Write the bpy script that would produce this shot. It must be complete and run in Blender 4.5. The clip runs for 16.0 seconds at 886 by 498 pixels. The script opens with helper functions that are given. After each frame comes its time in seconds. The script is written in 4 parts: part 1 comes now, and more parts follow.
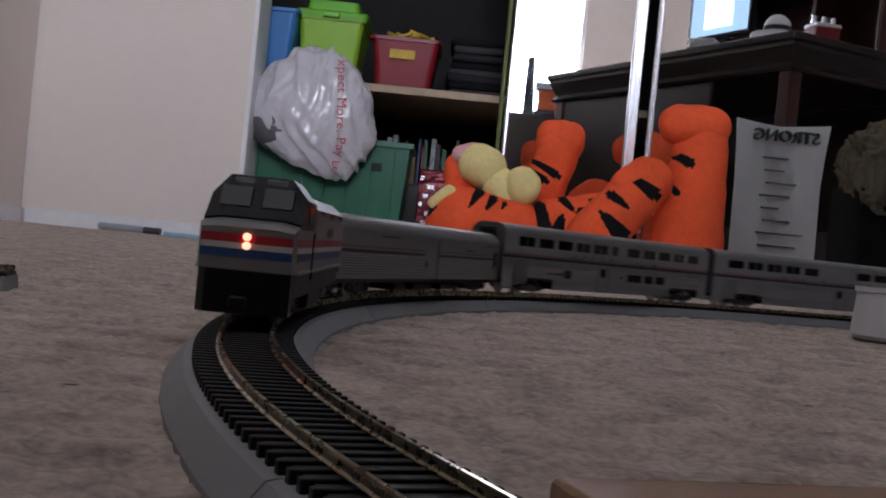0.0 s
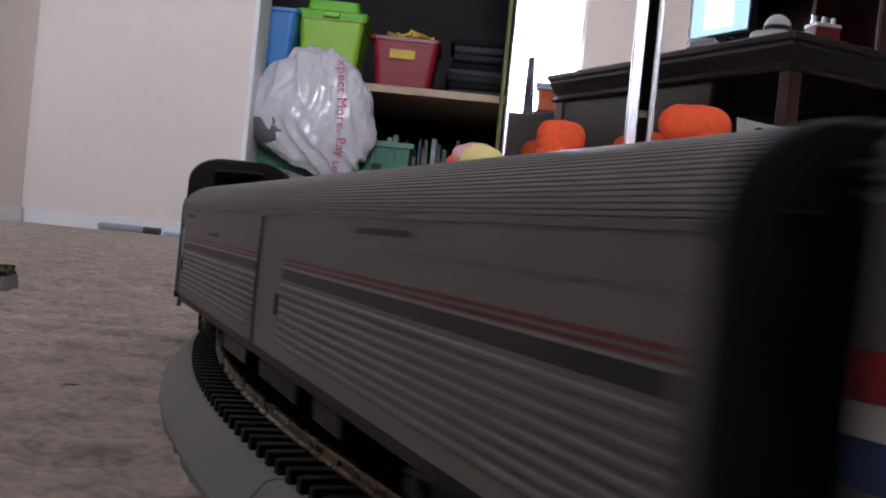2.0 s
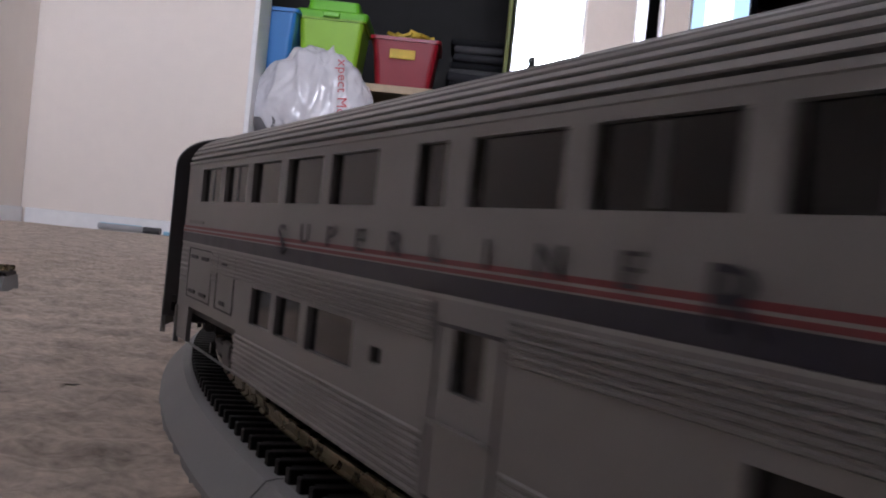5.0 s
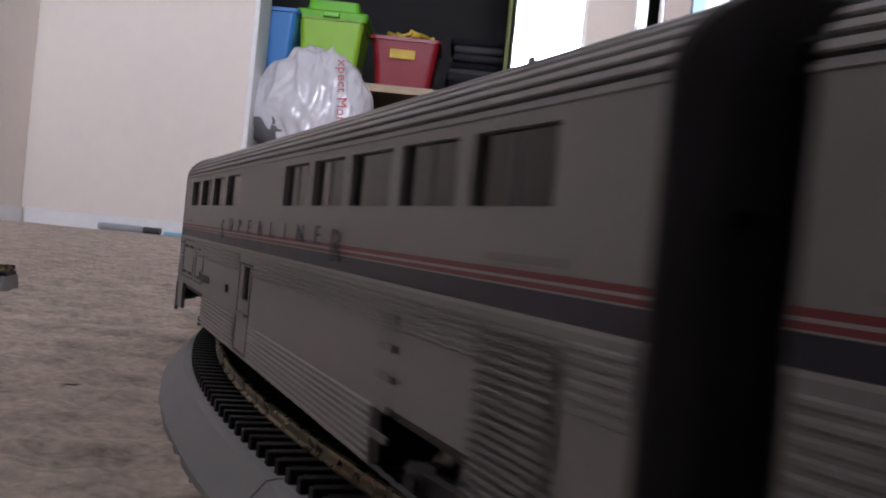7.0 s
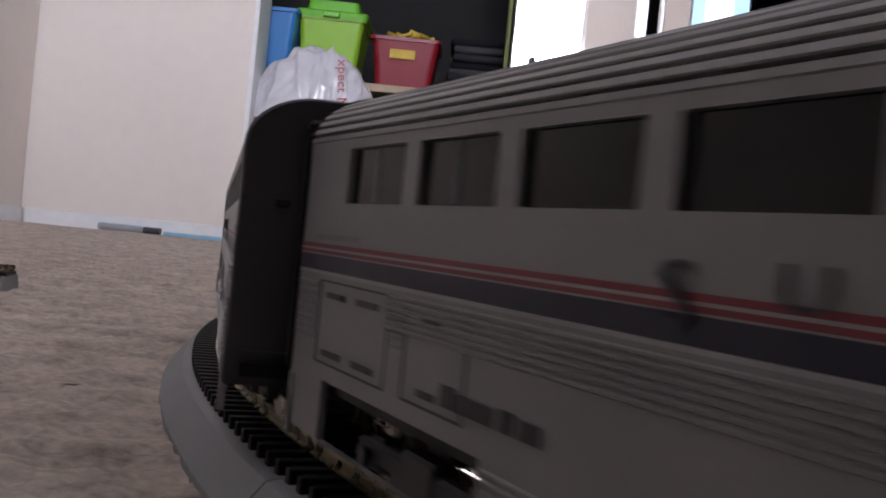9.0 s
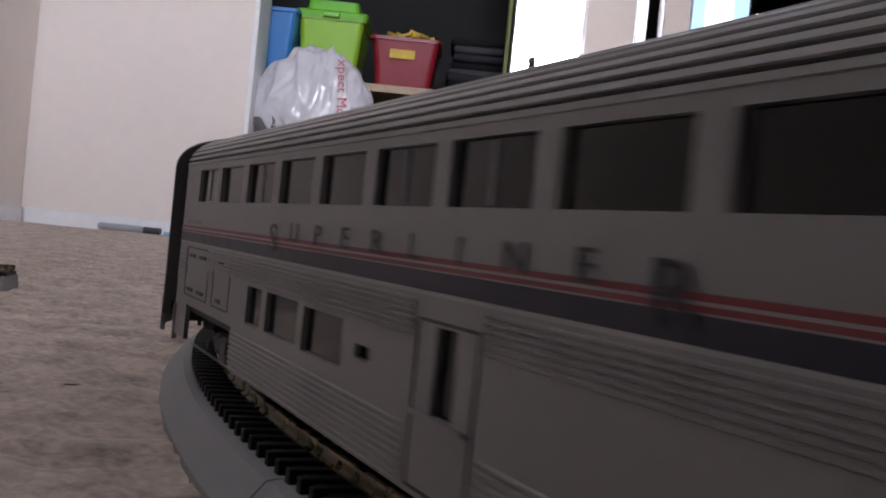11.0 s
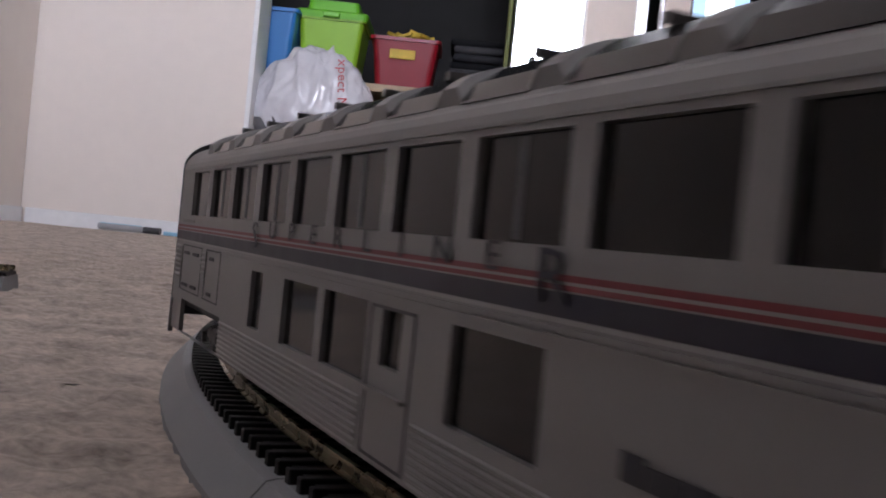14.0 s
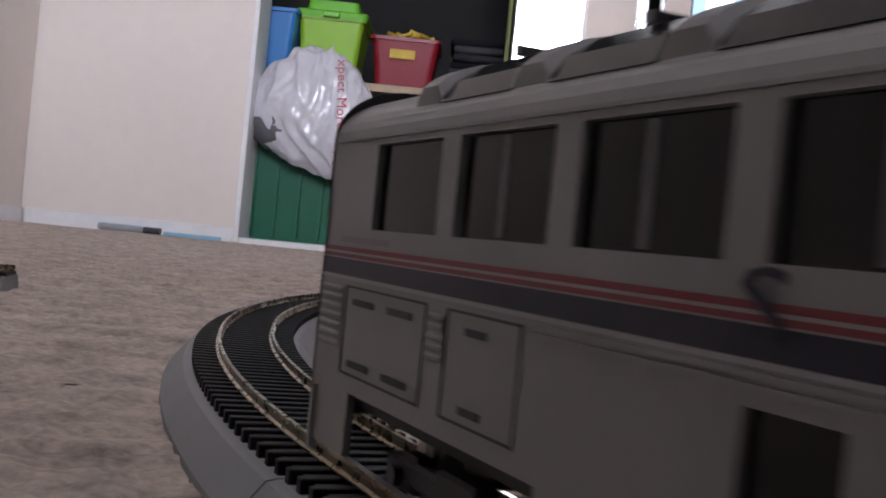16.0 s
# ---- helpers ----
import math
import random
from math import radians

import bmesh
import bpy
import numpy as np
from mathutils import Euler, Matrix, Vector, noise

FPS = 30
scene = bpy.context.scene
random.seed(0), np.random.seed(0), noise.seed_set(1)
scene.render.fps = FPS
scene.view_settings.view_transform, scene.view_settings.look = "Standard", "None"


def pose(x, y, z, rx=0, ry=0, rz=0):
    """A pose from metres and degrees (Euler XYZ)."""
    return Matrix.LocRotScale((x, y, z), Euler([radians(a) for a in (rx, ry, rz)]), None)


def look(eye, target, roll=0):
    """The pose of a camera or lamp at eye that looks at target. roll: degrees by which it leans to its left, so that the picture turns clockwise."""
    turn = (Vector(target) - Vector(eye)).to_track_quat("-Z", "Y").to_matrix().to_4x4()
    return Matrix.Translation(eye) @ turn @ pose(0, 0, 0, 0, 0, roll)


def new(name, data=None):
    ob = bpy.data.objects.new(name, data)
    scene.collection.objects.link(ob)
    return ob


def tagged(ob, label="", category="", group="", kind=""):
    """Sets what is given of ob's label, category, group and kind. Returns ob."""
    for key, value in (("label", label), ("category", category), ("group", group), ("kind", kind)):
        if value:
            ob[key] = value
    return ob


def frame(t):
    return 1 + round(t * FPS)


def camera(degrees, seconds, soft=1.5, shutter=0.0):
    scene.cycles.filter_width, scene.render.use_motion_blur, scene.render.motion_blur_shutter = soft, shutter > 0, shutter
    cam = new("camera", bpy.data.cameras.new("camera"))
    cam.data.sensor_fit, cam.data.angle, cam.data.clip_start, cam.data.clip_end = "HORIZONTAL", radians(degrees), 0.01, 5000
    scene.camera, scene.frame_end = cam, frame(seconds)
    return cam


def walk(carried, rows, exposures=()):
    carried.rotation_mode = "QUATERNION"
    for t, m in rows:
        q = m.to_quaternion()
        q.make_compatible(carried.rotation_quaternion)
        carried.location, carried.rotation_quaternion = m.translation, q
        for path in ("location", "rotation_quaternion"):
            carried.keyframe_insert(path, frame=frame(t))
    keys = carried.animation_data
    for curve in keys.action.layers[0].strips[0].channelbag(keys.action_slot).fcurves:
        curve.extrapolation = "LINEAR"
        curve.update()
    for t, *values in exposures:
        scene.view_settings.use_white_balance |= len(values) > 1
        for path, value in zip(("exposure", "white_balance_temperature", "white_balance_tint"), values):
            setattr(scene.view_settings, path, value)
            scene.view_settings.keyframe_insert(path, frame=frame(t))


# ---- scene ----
cam = camera(44.975, 16.0, soft=1.9, shutter=0.7)
EYE = (0.0, 0.0, 0.0458)
AIM = (0.0, 1.0, 0.0458 - 0.0052)
walk(cam, [(0.0, look(EYE, AIM, 5.68)), (16.0, look(EYE, AIM, 5.68))], exposures=[(0.0, 0.24), (1.0, 0.30), (2.0, 0.62), (3.5, 0.72), (6.0, 0.82), (16.0, 0.84)])

# ---- light ----
world = bpy.data.worlds.new("sky")
scene.world = world
world.use_nodes = True
wn = world.node_tree.nodes
sky = wn.new("ShaderNodeTexSky")
sky.sky_type, sky.sun_disc = "NISHITA", False
sky.sun_elevation, sky.sun_rotation = radians(48), radians(200)
world.node_tree.links.new(sky.outputs[0], wn["Background"].inputs[0])
wn["Background"].inputs[1].default_value = 0.12
SUN = bpy.data.lights.new("sun", "SUN")
SUN.energy, SUN.angle, SUN.color = 2.0, radians(0.5), (1.0, 0.95, 0.88)
sun = new("sun", SUN)
sun.matrix_world = look((0, -4, 4.5), (0.6, 0, 0.0))
WINDOW_LAMP = bpy.data.lights.new("window_daylight", "AREA")
WINDOW_LAMP.shape, WINDOW_LAMP.size, WINDOW_LAMP.size_y = "RECTANGLE", 1.18, 1.15
WINDOW_LAMP.energy, WINDOW_LAMP.color = 52.0, (0.77, 0.815, 1.06)
lamp = new("window_daylight", WINDOW_LAMP)
lamp.matrix_world = look((0.22, -2.25, 1.5), (0.22, 1.4, 1.0))

# ---- materials ----


def mat(name, color, rough=0.6, metal=0.0, var=0.12, scale=40.0, bump=0.0, bscale=200.0, coat=0.0, spec=0.5, random_tint=0.0):
    """Principled surface with two scales of colour variation and a fine relief."""
    m = bpy.data.materials.new(name)
    m.use_nodes = True
    n, l = m.node_tree.nodes, m.node_tree.links
    p = n["Principled BSDF"]
    p.inputs["Roughness"].default_value, p.inputs["Metallic"].default_value = rough, metal
    p.inputs["Coat Weight"].default_value = coat
    p.inputs["Specular IOR Level"].default_value = spec
    co = n.new("ShaderNodeTexCoord")
    big, fine = n.new("ShaderNodeTexNoise"), n.new("ShaderNodeTexNoise")
    big.inputs["Scale"].default_value, fine.inputs["Scale"].default_value = scale * 0.12, scale
    big.inputs["Detail"].default_value, fine.inputs["Detail"].default_value = 3, 5
    for t in (big, fine):
        l.new(co.outputs["Object"], t.inputs["Vector"])
    add = n.new("ShaderNodeMath")
    add.operation = "ADD"
    l.new(big.outputs[0], add.inputs[0]), l.new(fine.outputs[0], add.inputs[1])
    ramp = n.new("ShaderNodeMapRange")
    ramp.inputs[1].default_value, ramp.inputs[2].default_value = 0.6, 1.4
    ramp.inputs[3].default_value, ramp.inputs[4].default_value = 1 - var, 1 + var
    l.new(add.outputs[0], ramp.inputs[0])
    mul = n.new("ShaderNodeMix")
    mul.data_type, mul.blend_type = "RGBA", "MULTIPLY"
    mul.inputs[0].default_value = 1.0
    mul.inputs[6].default_value = (*color, 1)
    l.new(ramp.outputs[0], mul.inputs[7])
    l.new(mul.outputs[2], p.inputs["Base Color"])
    rr = n.new("ShaderNodeMapRange")
    rr.inputs[3].default_value, rr.inputs[4].default_value = max(0.02, rough - 0.08), min(1, rough + 0.08)
    l.new(fine.outputs[0], rr.inputs[0]), l.new(rr.outputs[0], p.inputs["Roughness"])
    if bump:
        bt, bn = n.new("ShaderNodeTexNoise"), n.new("ShaderNodeBump")
        bt.inputs["Scale"].default_value, bt.inputs["Detail"].default_value = bscale, 4
        bn.inputs["Strength"].default_value, bn.inputs["Distance"].default_value = bump, 0.6 / bscale
        l.new(co.outputs["Object"], bt.inputs["Vector"])
        l.new(bt.outputs[0], bn.inputs["Height"]), l.new(bn.outputs[0], p.inputs["Normal"])
    return m


def glow(name, color, strength):
    m = bpy.data.materials.new(name)
    m.use_nodes = True
    p = m.node_tree.nodes["Principled BSDF"]
    p.inputs["Base Color"].default_value = (*color, 1)
    p.inputs["Emission Color"].default_value = (*color, 1)
    p.inputs["Emission Strength"].default_value = strength
    return m


CARPET = mat("carpet", (0.47, 0.398, 0.340), 0.95, 0, 0.50, 330, 0.7, 800, spec=0.1)
PAINT = mat("wall_paint", (0.78, 0.70, 0.635), 0.8, 0, 0.03, 30, 0.35, 260)
# dark colour of the added light-blocking wall, so it bounces little light
SHADE_WALL = mat("shade_wall_dark", (0.11, 0.092, 0.082), 0.55, 0, 0.15, 30, 0.1, 200)
WHITE = mat("white_trim", (0.80, 0.79, 0.79), 0.45, 0, 0.06, 60, 0.1, 150)
CEIL = mat("ceiling_paint", (0.8, 0.79, 0.77), 0.9, 0, 0.03, 30, 0.2, 200)
# near black: the shade inside the closet is put into this colour
CLOSET = mat("closet_paint_shaded", (0.014, 0.013, 0.013), 0.85, 0, 0.08, 20)
BED = mat("grey_plastic_roadbed", (0.23, 0.233, 0.238), 0.6, 0, 0.08, 300, 0.25, 1500)
TIE = mat("black_plastic_tie", (0.009, 0.009, 0.010), 0.55, 0, 0.2, 400, 0.3, 1200, spec=0.25)
RAIL = mat("nickel_silver_rail", (0.36, 0.31, 0.21), 0.28, 1.0, 0.15, 300)
SILVER = mat("silver_painted_plastic", (0.27, 0.267, 0.266), 0.36, 0.35, 0.08, 90, 0.06, 900)
# darker, rougher silver for locomotive, baggage car and small fittings
SHADE_SILVER = mat("darker_silver_plastic", (0.215, 0.211, 0.21), 0.42, 0.25, 0.08, 90, 0.06, 900)
DARKGREY = mat("dark_grey_plastic", (0.042, 0.040, 0.043), 0.5, 0, 0.1, 150, 0.1, 900)
BLACK = mat("black_plastic", (0.004, 0.004, 0.0045), 0.42, 0, 0.2, 200, 0.1, 900, spec=0.25)
PANE = mat("dark_window_plastic", (0.004, 0.004, 0.005), 0.10, 0, 0.2, 60, spec=0.35)
CURTAIN = mat("grey_window_shade", (0.09, 0.09, 0.095), 0.35, 0, 0.15, 90)
RED = mat("red_stripe", (0.36, 0.016, 0.026), 0.4, 0, 0.05, 200)
MAROON = mat("dark_red_stripe", (0.19, 0.02, 0.03), 0.4, 0, 0.05, 200)
STRIPE_WHITE = mat("white_stripe", (0.56, 0.55, 0.53), 0.4, 0, 0.04, 200)
PIN_WHITE = mat("white_pinstripe", (0.36, 0.355, 0.35), 0.4, 0, 0.04, 200)
BLUE = mat("blue_stripe", (0.016, 0.055, 0.18), 0.4, 0, 0.05, 200)
NAVY = mat("navy_stripe", (0.010, 0.010, 0.028), 0.4, 0, 0.05, 200)
GREY_PRINT = mat("grey_print", (0.035, 0.035, 0.045), 0.5, 0, 0.05, 200)
METAL = mat("wheel_steel", (0.45, 0.43, 0.40), 0.28, 1.0, 0.1, 200)
HEADLIGHT = glow("headlight_glow", (1.0, 0.33, 0.22), 2.2)
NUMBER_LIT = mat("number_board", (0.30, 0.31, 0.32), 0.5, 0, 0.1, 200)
GREEN_BIN = mat("dark_green_plastic", (0.008, 0.125, 0.062), 0.38, 0, 0.08, 30, 0.05, 300)
LIME = mat("lime_plastic", (0.30, 0.56, 0.035), 0.4, 0, 0.05, 30, 0.05, 300)
LIME_LID = mat("lime_lid_plastic", (0.16, 0.52, 0.03), 0.36, 0, 0.05, 30, 0.05, 300)
RED_BIN = mat("red_plastic", (0.25, 0.007, 0.018), 0.4, 0, 0.06, 30, 0.05, 300)
BLUE_BIN = mat("blue_plastic", (0.035, 0.21, 0.55), 0.4, 0, 0.06, 30, 0.05, 300)
YELLOW = mat("yellow_paper", (0.62, 0.42, 0.05), 0.6, 0, 0.25, 60)
WOOD_LIGHT = mat("light_wood", (0.48, 0.36, 0.23), 0.55, 0, 0.2, 40)
WOOD_BROWN = mat("brown_wood", (0.30, 0.16, 0.085), 0.5, 0, 0.3, 120, 0.2, 500)
WOOD_DARK = mat("dark_mahogany", (0.016, 0.008, 0.0065), 0.34, 0, 0.3, 14, 0.0, 200, spec=0.35)
WOOD_RED = mat("red_mahogany", (0.065, 0.017, 0.011), 0.34, 0, 0.3, 14, spec=0.35)
CHROME = mat("brushed_aluminium", (0.72, 0.72, 0.74), 0.25, 1.0, 0.05, 80)
PLUSH_ORANGE = mat("orange_plush", (0.90, 0.125, 0.045), 0.95, 0, 0.12, 120, 0.8, 700, spec=0.1)
PLUSH_YELLOW = mat("cream_yellow_plush", (0.80, 0.68, 0.30), 0.95, 0, 0.12, 120, 0.8, 700, spec=0.1)
PLUSH_PINK = mat("pink_plush", (0.74, 0.42, 0.42), 0.95, 0, 0.1, 120, 0.8, 700, spec=0.1)
PLUSH_BLACK = mat("black_plush", (0.012, 0.011, 0.012), 0.95, 0, 0.2, 120, 0.8, 700, spec=0.1)
BAG = mat("thin_white_polythene", (0.60, 0.59, 0.62), 0.2, 0, 0.14, 30, 0.12, 60, spec=0.8)
BAG_DARK = mat("grey_contents", (0.10, 0.095, 0.10), 0.6, 0, 0.2, 30)
BAG_PRINT = mat("red_print", (0.42, 0.02, 0.03), 0.5, 0, 0.05, 100)
PAPER = mat("white_paper", (0.74, 0.74, 0.73), 0.7, 0, 0.05, 30)
INK = mat("green_grey_ink", (0.09, 0.11, 0.10), 0.7, 0, 0.1, 100)
OLIVE = mat("olive_cloth", (0.17, 0.145, 0.10), 0.95, 0, 0.25, 60, 0.6, 300, spec=0.1)
PALE_BLUE = mat("pale_blue_plastic", (0.26, 0.50, 0.66), 0.4, 0, 0.1, 60)
GREY_PLASTIC = mat("grey_plastic", (0.35, 0.35, 0.36), 0.45, 0, 0.1, 60)
MILKY = mat("milky_white_plastic", (0.62, 0.62, 0.64), 0.35, 0, 0.05, 60)
PRINT_WHITE = mat("white_print", (0.75, 0.78, 0.76), 0.5, 0, 0.05, 100)
ORANGE_TOY = mat("orange_plastic", (0.65, 0.13, 0.03), 0.45, 0, 0.05, 60)
GREEN_WALL = mat("yellow_green_edge", (0.13, 0.15, 0.035), 0.6, 0, 0.1, 60)

MIRROR = bpy.data.materials.new("silvered_mirror")
MIRROR.use_nodes = True
MIRROR.node_tree.nodes["Principled BSDF"].inputs["Base Color"].default_value = (0.86, 0.88, 0.88, 1)
MIRROR.node_tree.nodes["Principled BSDF"].inputs["Metallic"].default_value = 1.0
MIRROR.node_tree.nodes["Principled BSDF"].inputs["Roughness"].default_value = 0.015
DAYLIGHT = glow("bright_sky_backdrop", (0.93, 0.97, 1.0), 5.0)
SCREEN = glow("screen_blue", (0.40, 0.62, 0.85), 0.9)
SCREEN_WHITE = glow("screen_white", (0.86, 0.93, 1.0), 1.5)
SCREEN_DARK = glow("screen_dark", (0.05, 0.10, 0.30), 0.5)

# ---- mesh helpers ----


def empty(name, m=None):
    ob = new(name)
    ob.empty_display_size = 0.02
    if m is not None:
        ob.matrix_world = m
    return ob


def part(name, bm, material, parent=None, label="", smooth=False, where=None):
    """One bmesh as one mesh object, in its parent's space."""
    me = bpy.data.meshes.new(name)
    bm.to_mesh(me)
    bm.free()
    for m in (material if isinstance(material, (list, tuple)) else [material]):
        me.materials.append(m)
    if smooth:
        me.polygons.foreach_set("use_smooth", [True] * len(me.polygons))
    ob = new(name, me)
    if parent is not None:
        ob.parent = parent
    if where is not None:
        ob.matrix_basis = where
    if label:
        ob["label"] = label
    return ob


def add_box(bm, x0, x1, y0, y1, z0, z1, bevel=0.0, seg=2, m=None, mi=0):
    r = bmesh.ops.create_cube(bm, size=1.0)
    vs = r["verts"]
    bmesh.ops.scale(bm, vec=(x1 - x0, y1 - y0, z1 - z0), verts=vs)
    bmesh.ops.translate(bm, vec=((x0 + x1) / 2, (y0 + y1) / 2, (z0 + z1) / 2), verts=vs)
    if bevel:
        es = list({e for v in vs for e in v.link_edges})
        g = bmesh.ops.bevel(bm, geom=es, offset=bevel, segments=seg, profile=0.5, affect="EDGES")
        vs = list({v for f in g["faces"] for v in f.verts} | {v for v in vs if v.is_valid})
    for f in {f for v in vs for f in v.link_faces}:
        f.material_index = mi
    if m is not None:
        bmesh.ops.transform(bm, matrix=m, verts=vs)
    return vs


def box(x0, x1, y0, y1, z0, z1, bevel=0.0, seg=2):
    bm = bmesh.new()
    add_box(bm, x0, x1, y0, y1, z0, z1, bevel, seg)
    return bm


def add_cyl(bm, r0, r1, depth, m, n=20, cap=True):
    return bmesh.ops.create_cone(bm, cap_ends=cap, segments=n, radius1=r0, radius2=r1, depth=depth, matrix=m)["verts"]


def loft(rings, closed=True, cap=True):
    """A skin over rings of points of equal number."""
    bm = bmesh.new()
    rows = [[bm.verts.new(p) for p in ring] for ring in rings]
    n = len(rows[0])
    for a, b in zip(rows, rows[1:]):
        for i in range(n if closed else n - 1):
            j = (i + 1) % n
            bm.faces.new((a[i], a[j], b[j], b[i]))
    if cap:
        bm.faces.new(rows[0][::-1])
        bm.faces.new(rows[-1])
    bmesh.ops.recalc_face_normals(bm, faces=bm.faces)
    return bm


def letters(text, size, m, material, name, parent, depth=0.0001, spacing=1.0):
    """Writing in the built-in font, as a mesh."""
    cu = bpy.data.curves.new(name, "FONT")
    cu.body, cu.size, cu.extrude, cu.resolution_u = text, size, depth, 2
    cu.space_character = spacing
    cu.align_x, cu.align_y = "CENTER", "CENTER"
    tmp = bpy.data.objects.new(name, cu)
    scene.collection.objects.link(tmp)
    me = bpy.data.meshes.new_from_object(tmp.evaluated_get(bpy.context.evaluated_depsgraph_get()))
    bpy.data.objects.remove(tmp)
    bpy.data.curves.remove(cu)
    me.materials.clear()
    me.materials.append(material)
    ob = new(name, me)
    ob.parent = parent
    ob.matrix_basis = m
    return ob


# ---- the railway line: near straight, curve, far straight ----
CX, CY, RAD = 0.62366, 0.46404, 0.69429
FAR, NEAR = 0.42728, -1.14129
RAIL_TOP = 0.0115
NB, TB = Vector((math.sin(NEAR), -math.cos(NEAR))), Vector((math.cos(NEAR), math.sin(NEAR)))
NA, TA = Vector((-math.sin(FAR), math.cos(FAR))), Vector((math.cos(FAR), math.sin(FAR)))
A0 = math.atan2(NB.y, NB.x) % (2 * math.pi)
A1 = math.atan2(NA.y, NA.x) % (2 * math.pi)
ARC = (A0 - A1) * RAD


def line(s, off=0.0):
    """The place at s metres back along the line from the end of the curve, off metres to the outside."""
    c = Vector((CX, CY))
    if s < 0:
        return c + (RAD + off) * NB - s * TB
    if s > ARC:
        return c + (RAD + off) * NA + (s - ARC) * TA
    a = A0 - s / RAD
    return c + (RAD + off) * Vector((math.cos(a), math.sin(a)))


def heading(s, reach):
    """Middle and direction of travel of a rigid car whose bogies are reach before and behind s."""
    p, q = line(s - reach), line(s + reach)
    d = p - q
    return (p + q) / 2, math.atan2(d.y, d.x)


# ---- room ----
WALL_Y = 1.85
DEPTH = 1.3887


def setting(name, bm, material, label, category, smooth=False):
    return tagged(part(name, bm, material, None, smooth=smooth), label, category, kind="structure")


def carpet():
    xs = np.concatenate([np.arange(-2.6, -0.7, 0.06), np.arange(-0.7, 0.9, 0.0045), np.arange(0.9, 2.61, 0.06)])
    ys = np.concatenate([np.arange(-2.0, 0.03, 0.06), np.arange(0.03, 0.75, 0.0027), np.arange(0.75, 1.84, 0.0055), np.arange(1.84, 2.6, 0.06)])
    rng = np.random.default_rng(3)
    X, Y = np.meshgrid(xs, ys)
    Z = rng.normal(0, 0.00050, X.shape)
    Z += 0.5 * (np.roll(Z, 1, 0) + np.roll(Z, 1, 1) + np.roll(Z, -1, 0))
    Z = np.clip(Z, -0.003, 0.0014) - 0.0018
    X = X + rng.normal(0, 0.0007, X.shape)
    Y = Y + rng.normal(0, 0.0007, X.shape)
    nx, ny = len(xs), len(ys)
    v = np.column_stack([X.ravel(), Y.ravel(), Z.ravel()])
    i = (np.arange(ny - 1)[:, None] * nx + np.arange(nx - 1)[None, :]).ravel()
    f = np.column_stack([i, i + 1, i + nx + 1, i + nx])
    me = bpy.data.meshes.new("floor")
    me.from_pydata(v.tolist(), [], f.tolist())
    me.materials.append(CARPET)
    me.polygons.foreach_set("use_smooth", [True] * len(me.polygons))
    return tagged(new("floor", me), "beige cut-pile carpet, speckled and slightly worn", "floor", kind="structure")


carpet()
setting("wall_closet_side", box(-1.09, -0.504, WALL_Y, WALL_Y + 0.10, -0.01, 2.4), PAINT, "cream painted wall beside the closet opening", "wall")
setting("wall_west", box(-1.14, -1.017, -1.7, WALL_Y - 0.004, -0.01, 2.4), PAINT, "cream painted side wall in shade", "wall")
setting("wall_over_closet", box(-0.504, 2.3, WALL_Y, WALL_Y + 0.10, 2.03, 2.4), PAINT, "cream wall above the closet doors", "wall")
setting("wall_east", box(2.2, 2.3, -1.7, WALL_Y - 0.004, -0.01, 2.4), PAINT, "cream painted side wall", "wall")
# added wall behind the camera: keeps window light off the near floor and train
bm = bmesh.new()
add_box(bm, -1.016, 0.06, -0.17, -0.10, -0.01, 0.74)
add_box(bm, 0.32, 2.19, -0.17, -0.10, -0.01, 0.74)
add_box(bm, 0.06, 0.32, -0.17, -0.10, 0.15, 0.74)
setting("wall_low", bm, SHADE_WALL, "added dark half-height wall that blocks window light, with a low passage", "wall")
# closet walls, darkened in colour to hold the closet's shade
setting("closet_wall_back", box(-0.85, 2.3, 2.42, 2.5, -0.01, 2.4), CLOSET, "back wall of the closet, its shade put into a near-black colour", "wall")
setting("closet_wall_end", box(-0.88, -0.80, WALL_Y + 0.10, 2.5, -0.01, 2.4), CLOSET, "end wall of the closet, its shade put into a near-black colour", "wall")
setting("closet_wall_far_end", box(2.3, 2.38, WALL_Y, 2.5, -0.01, 2.4), CLOSET, "far end wall of the closet, its shade put into a near-black colour", "wall")
setting("ceiling", box(-1.14, 2.4, -1.85, 2.5, 2.4, 2.46), CEIL, "plain white ceiling", "ceiling")
# window wall behind the camera, with its opening
WX0, WX1, WZ0, WZ1, WY = -0.4, 0.84, 0.92, 2.1, -1.6
bm = bmesh.new()
add_box(bm, -1.14, WX0, WY - 0.1, WY, -0.01, 2.4)
add_box(bm, WX1, 2.3, WY - 0.1, WY, -0.01, 2.4)
add_box(bm, WX0, WX1, WY - 0.1, WY, -0.01, WZ0)
add_box(bm, WX0, WX1, WY - 0.1, WY, WZ1, 2.4)
setting("wall_south", bm, PAINT, "cream wall with a bright window", "wall")
win = empty("window_1", pose(0, WY * (DEPTH - 1) / DEPTH, 0))
tagged(win, "white-framed window full of bright daylight", "window", kind="structure")
bm = bmesh.new()
for a in ((WX0, WX0 + .03, WZ0, WZ1), (WX1 - .03, WX1, WZ0, WZ1), (WX0 + .03, WX1 - .03, WZ0, WZ0 + .03), (WX0 + .03, WX1 - .03, WZ1 - .03, WZ1), (.16, .19, WZ0 + .03, WZ1 - .03)):
    add_box(bm, a[0], a[1], WY - .07, WY - .03, a[2], a[3], 0.003)
part("window_frame", bm, WHITE, win)
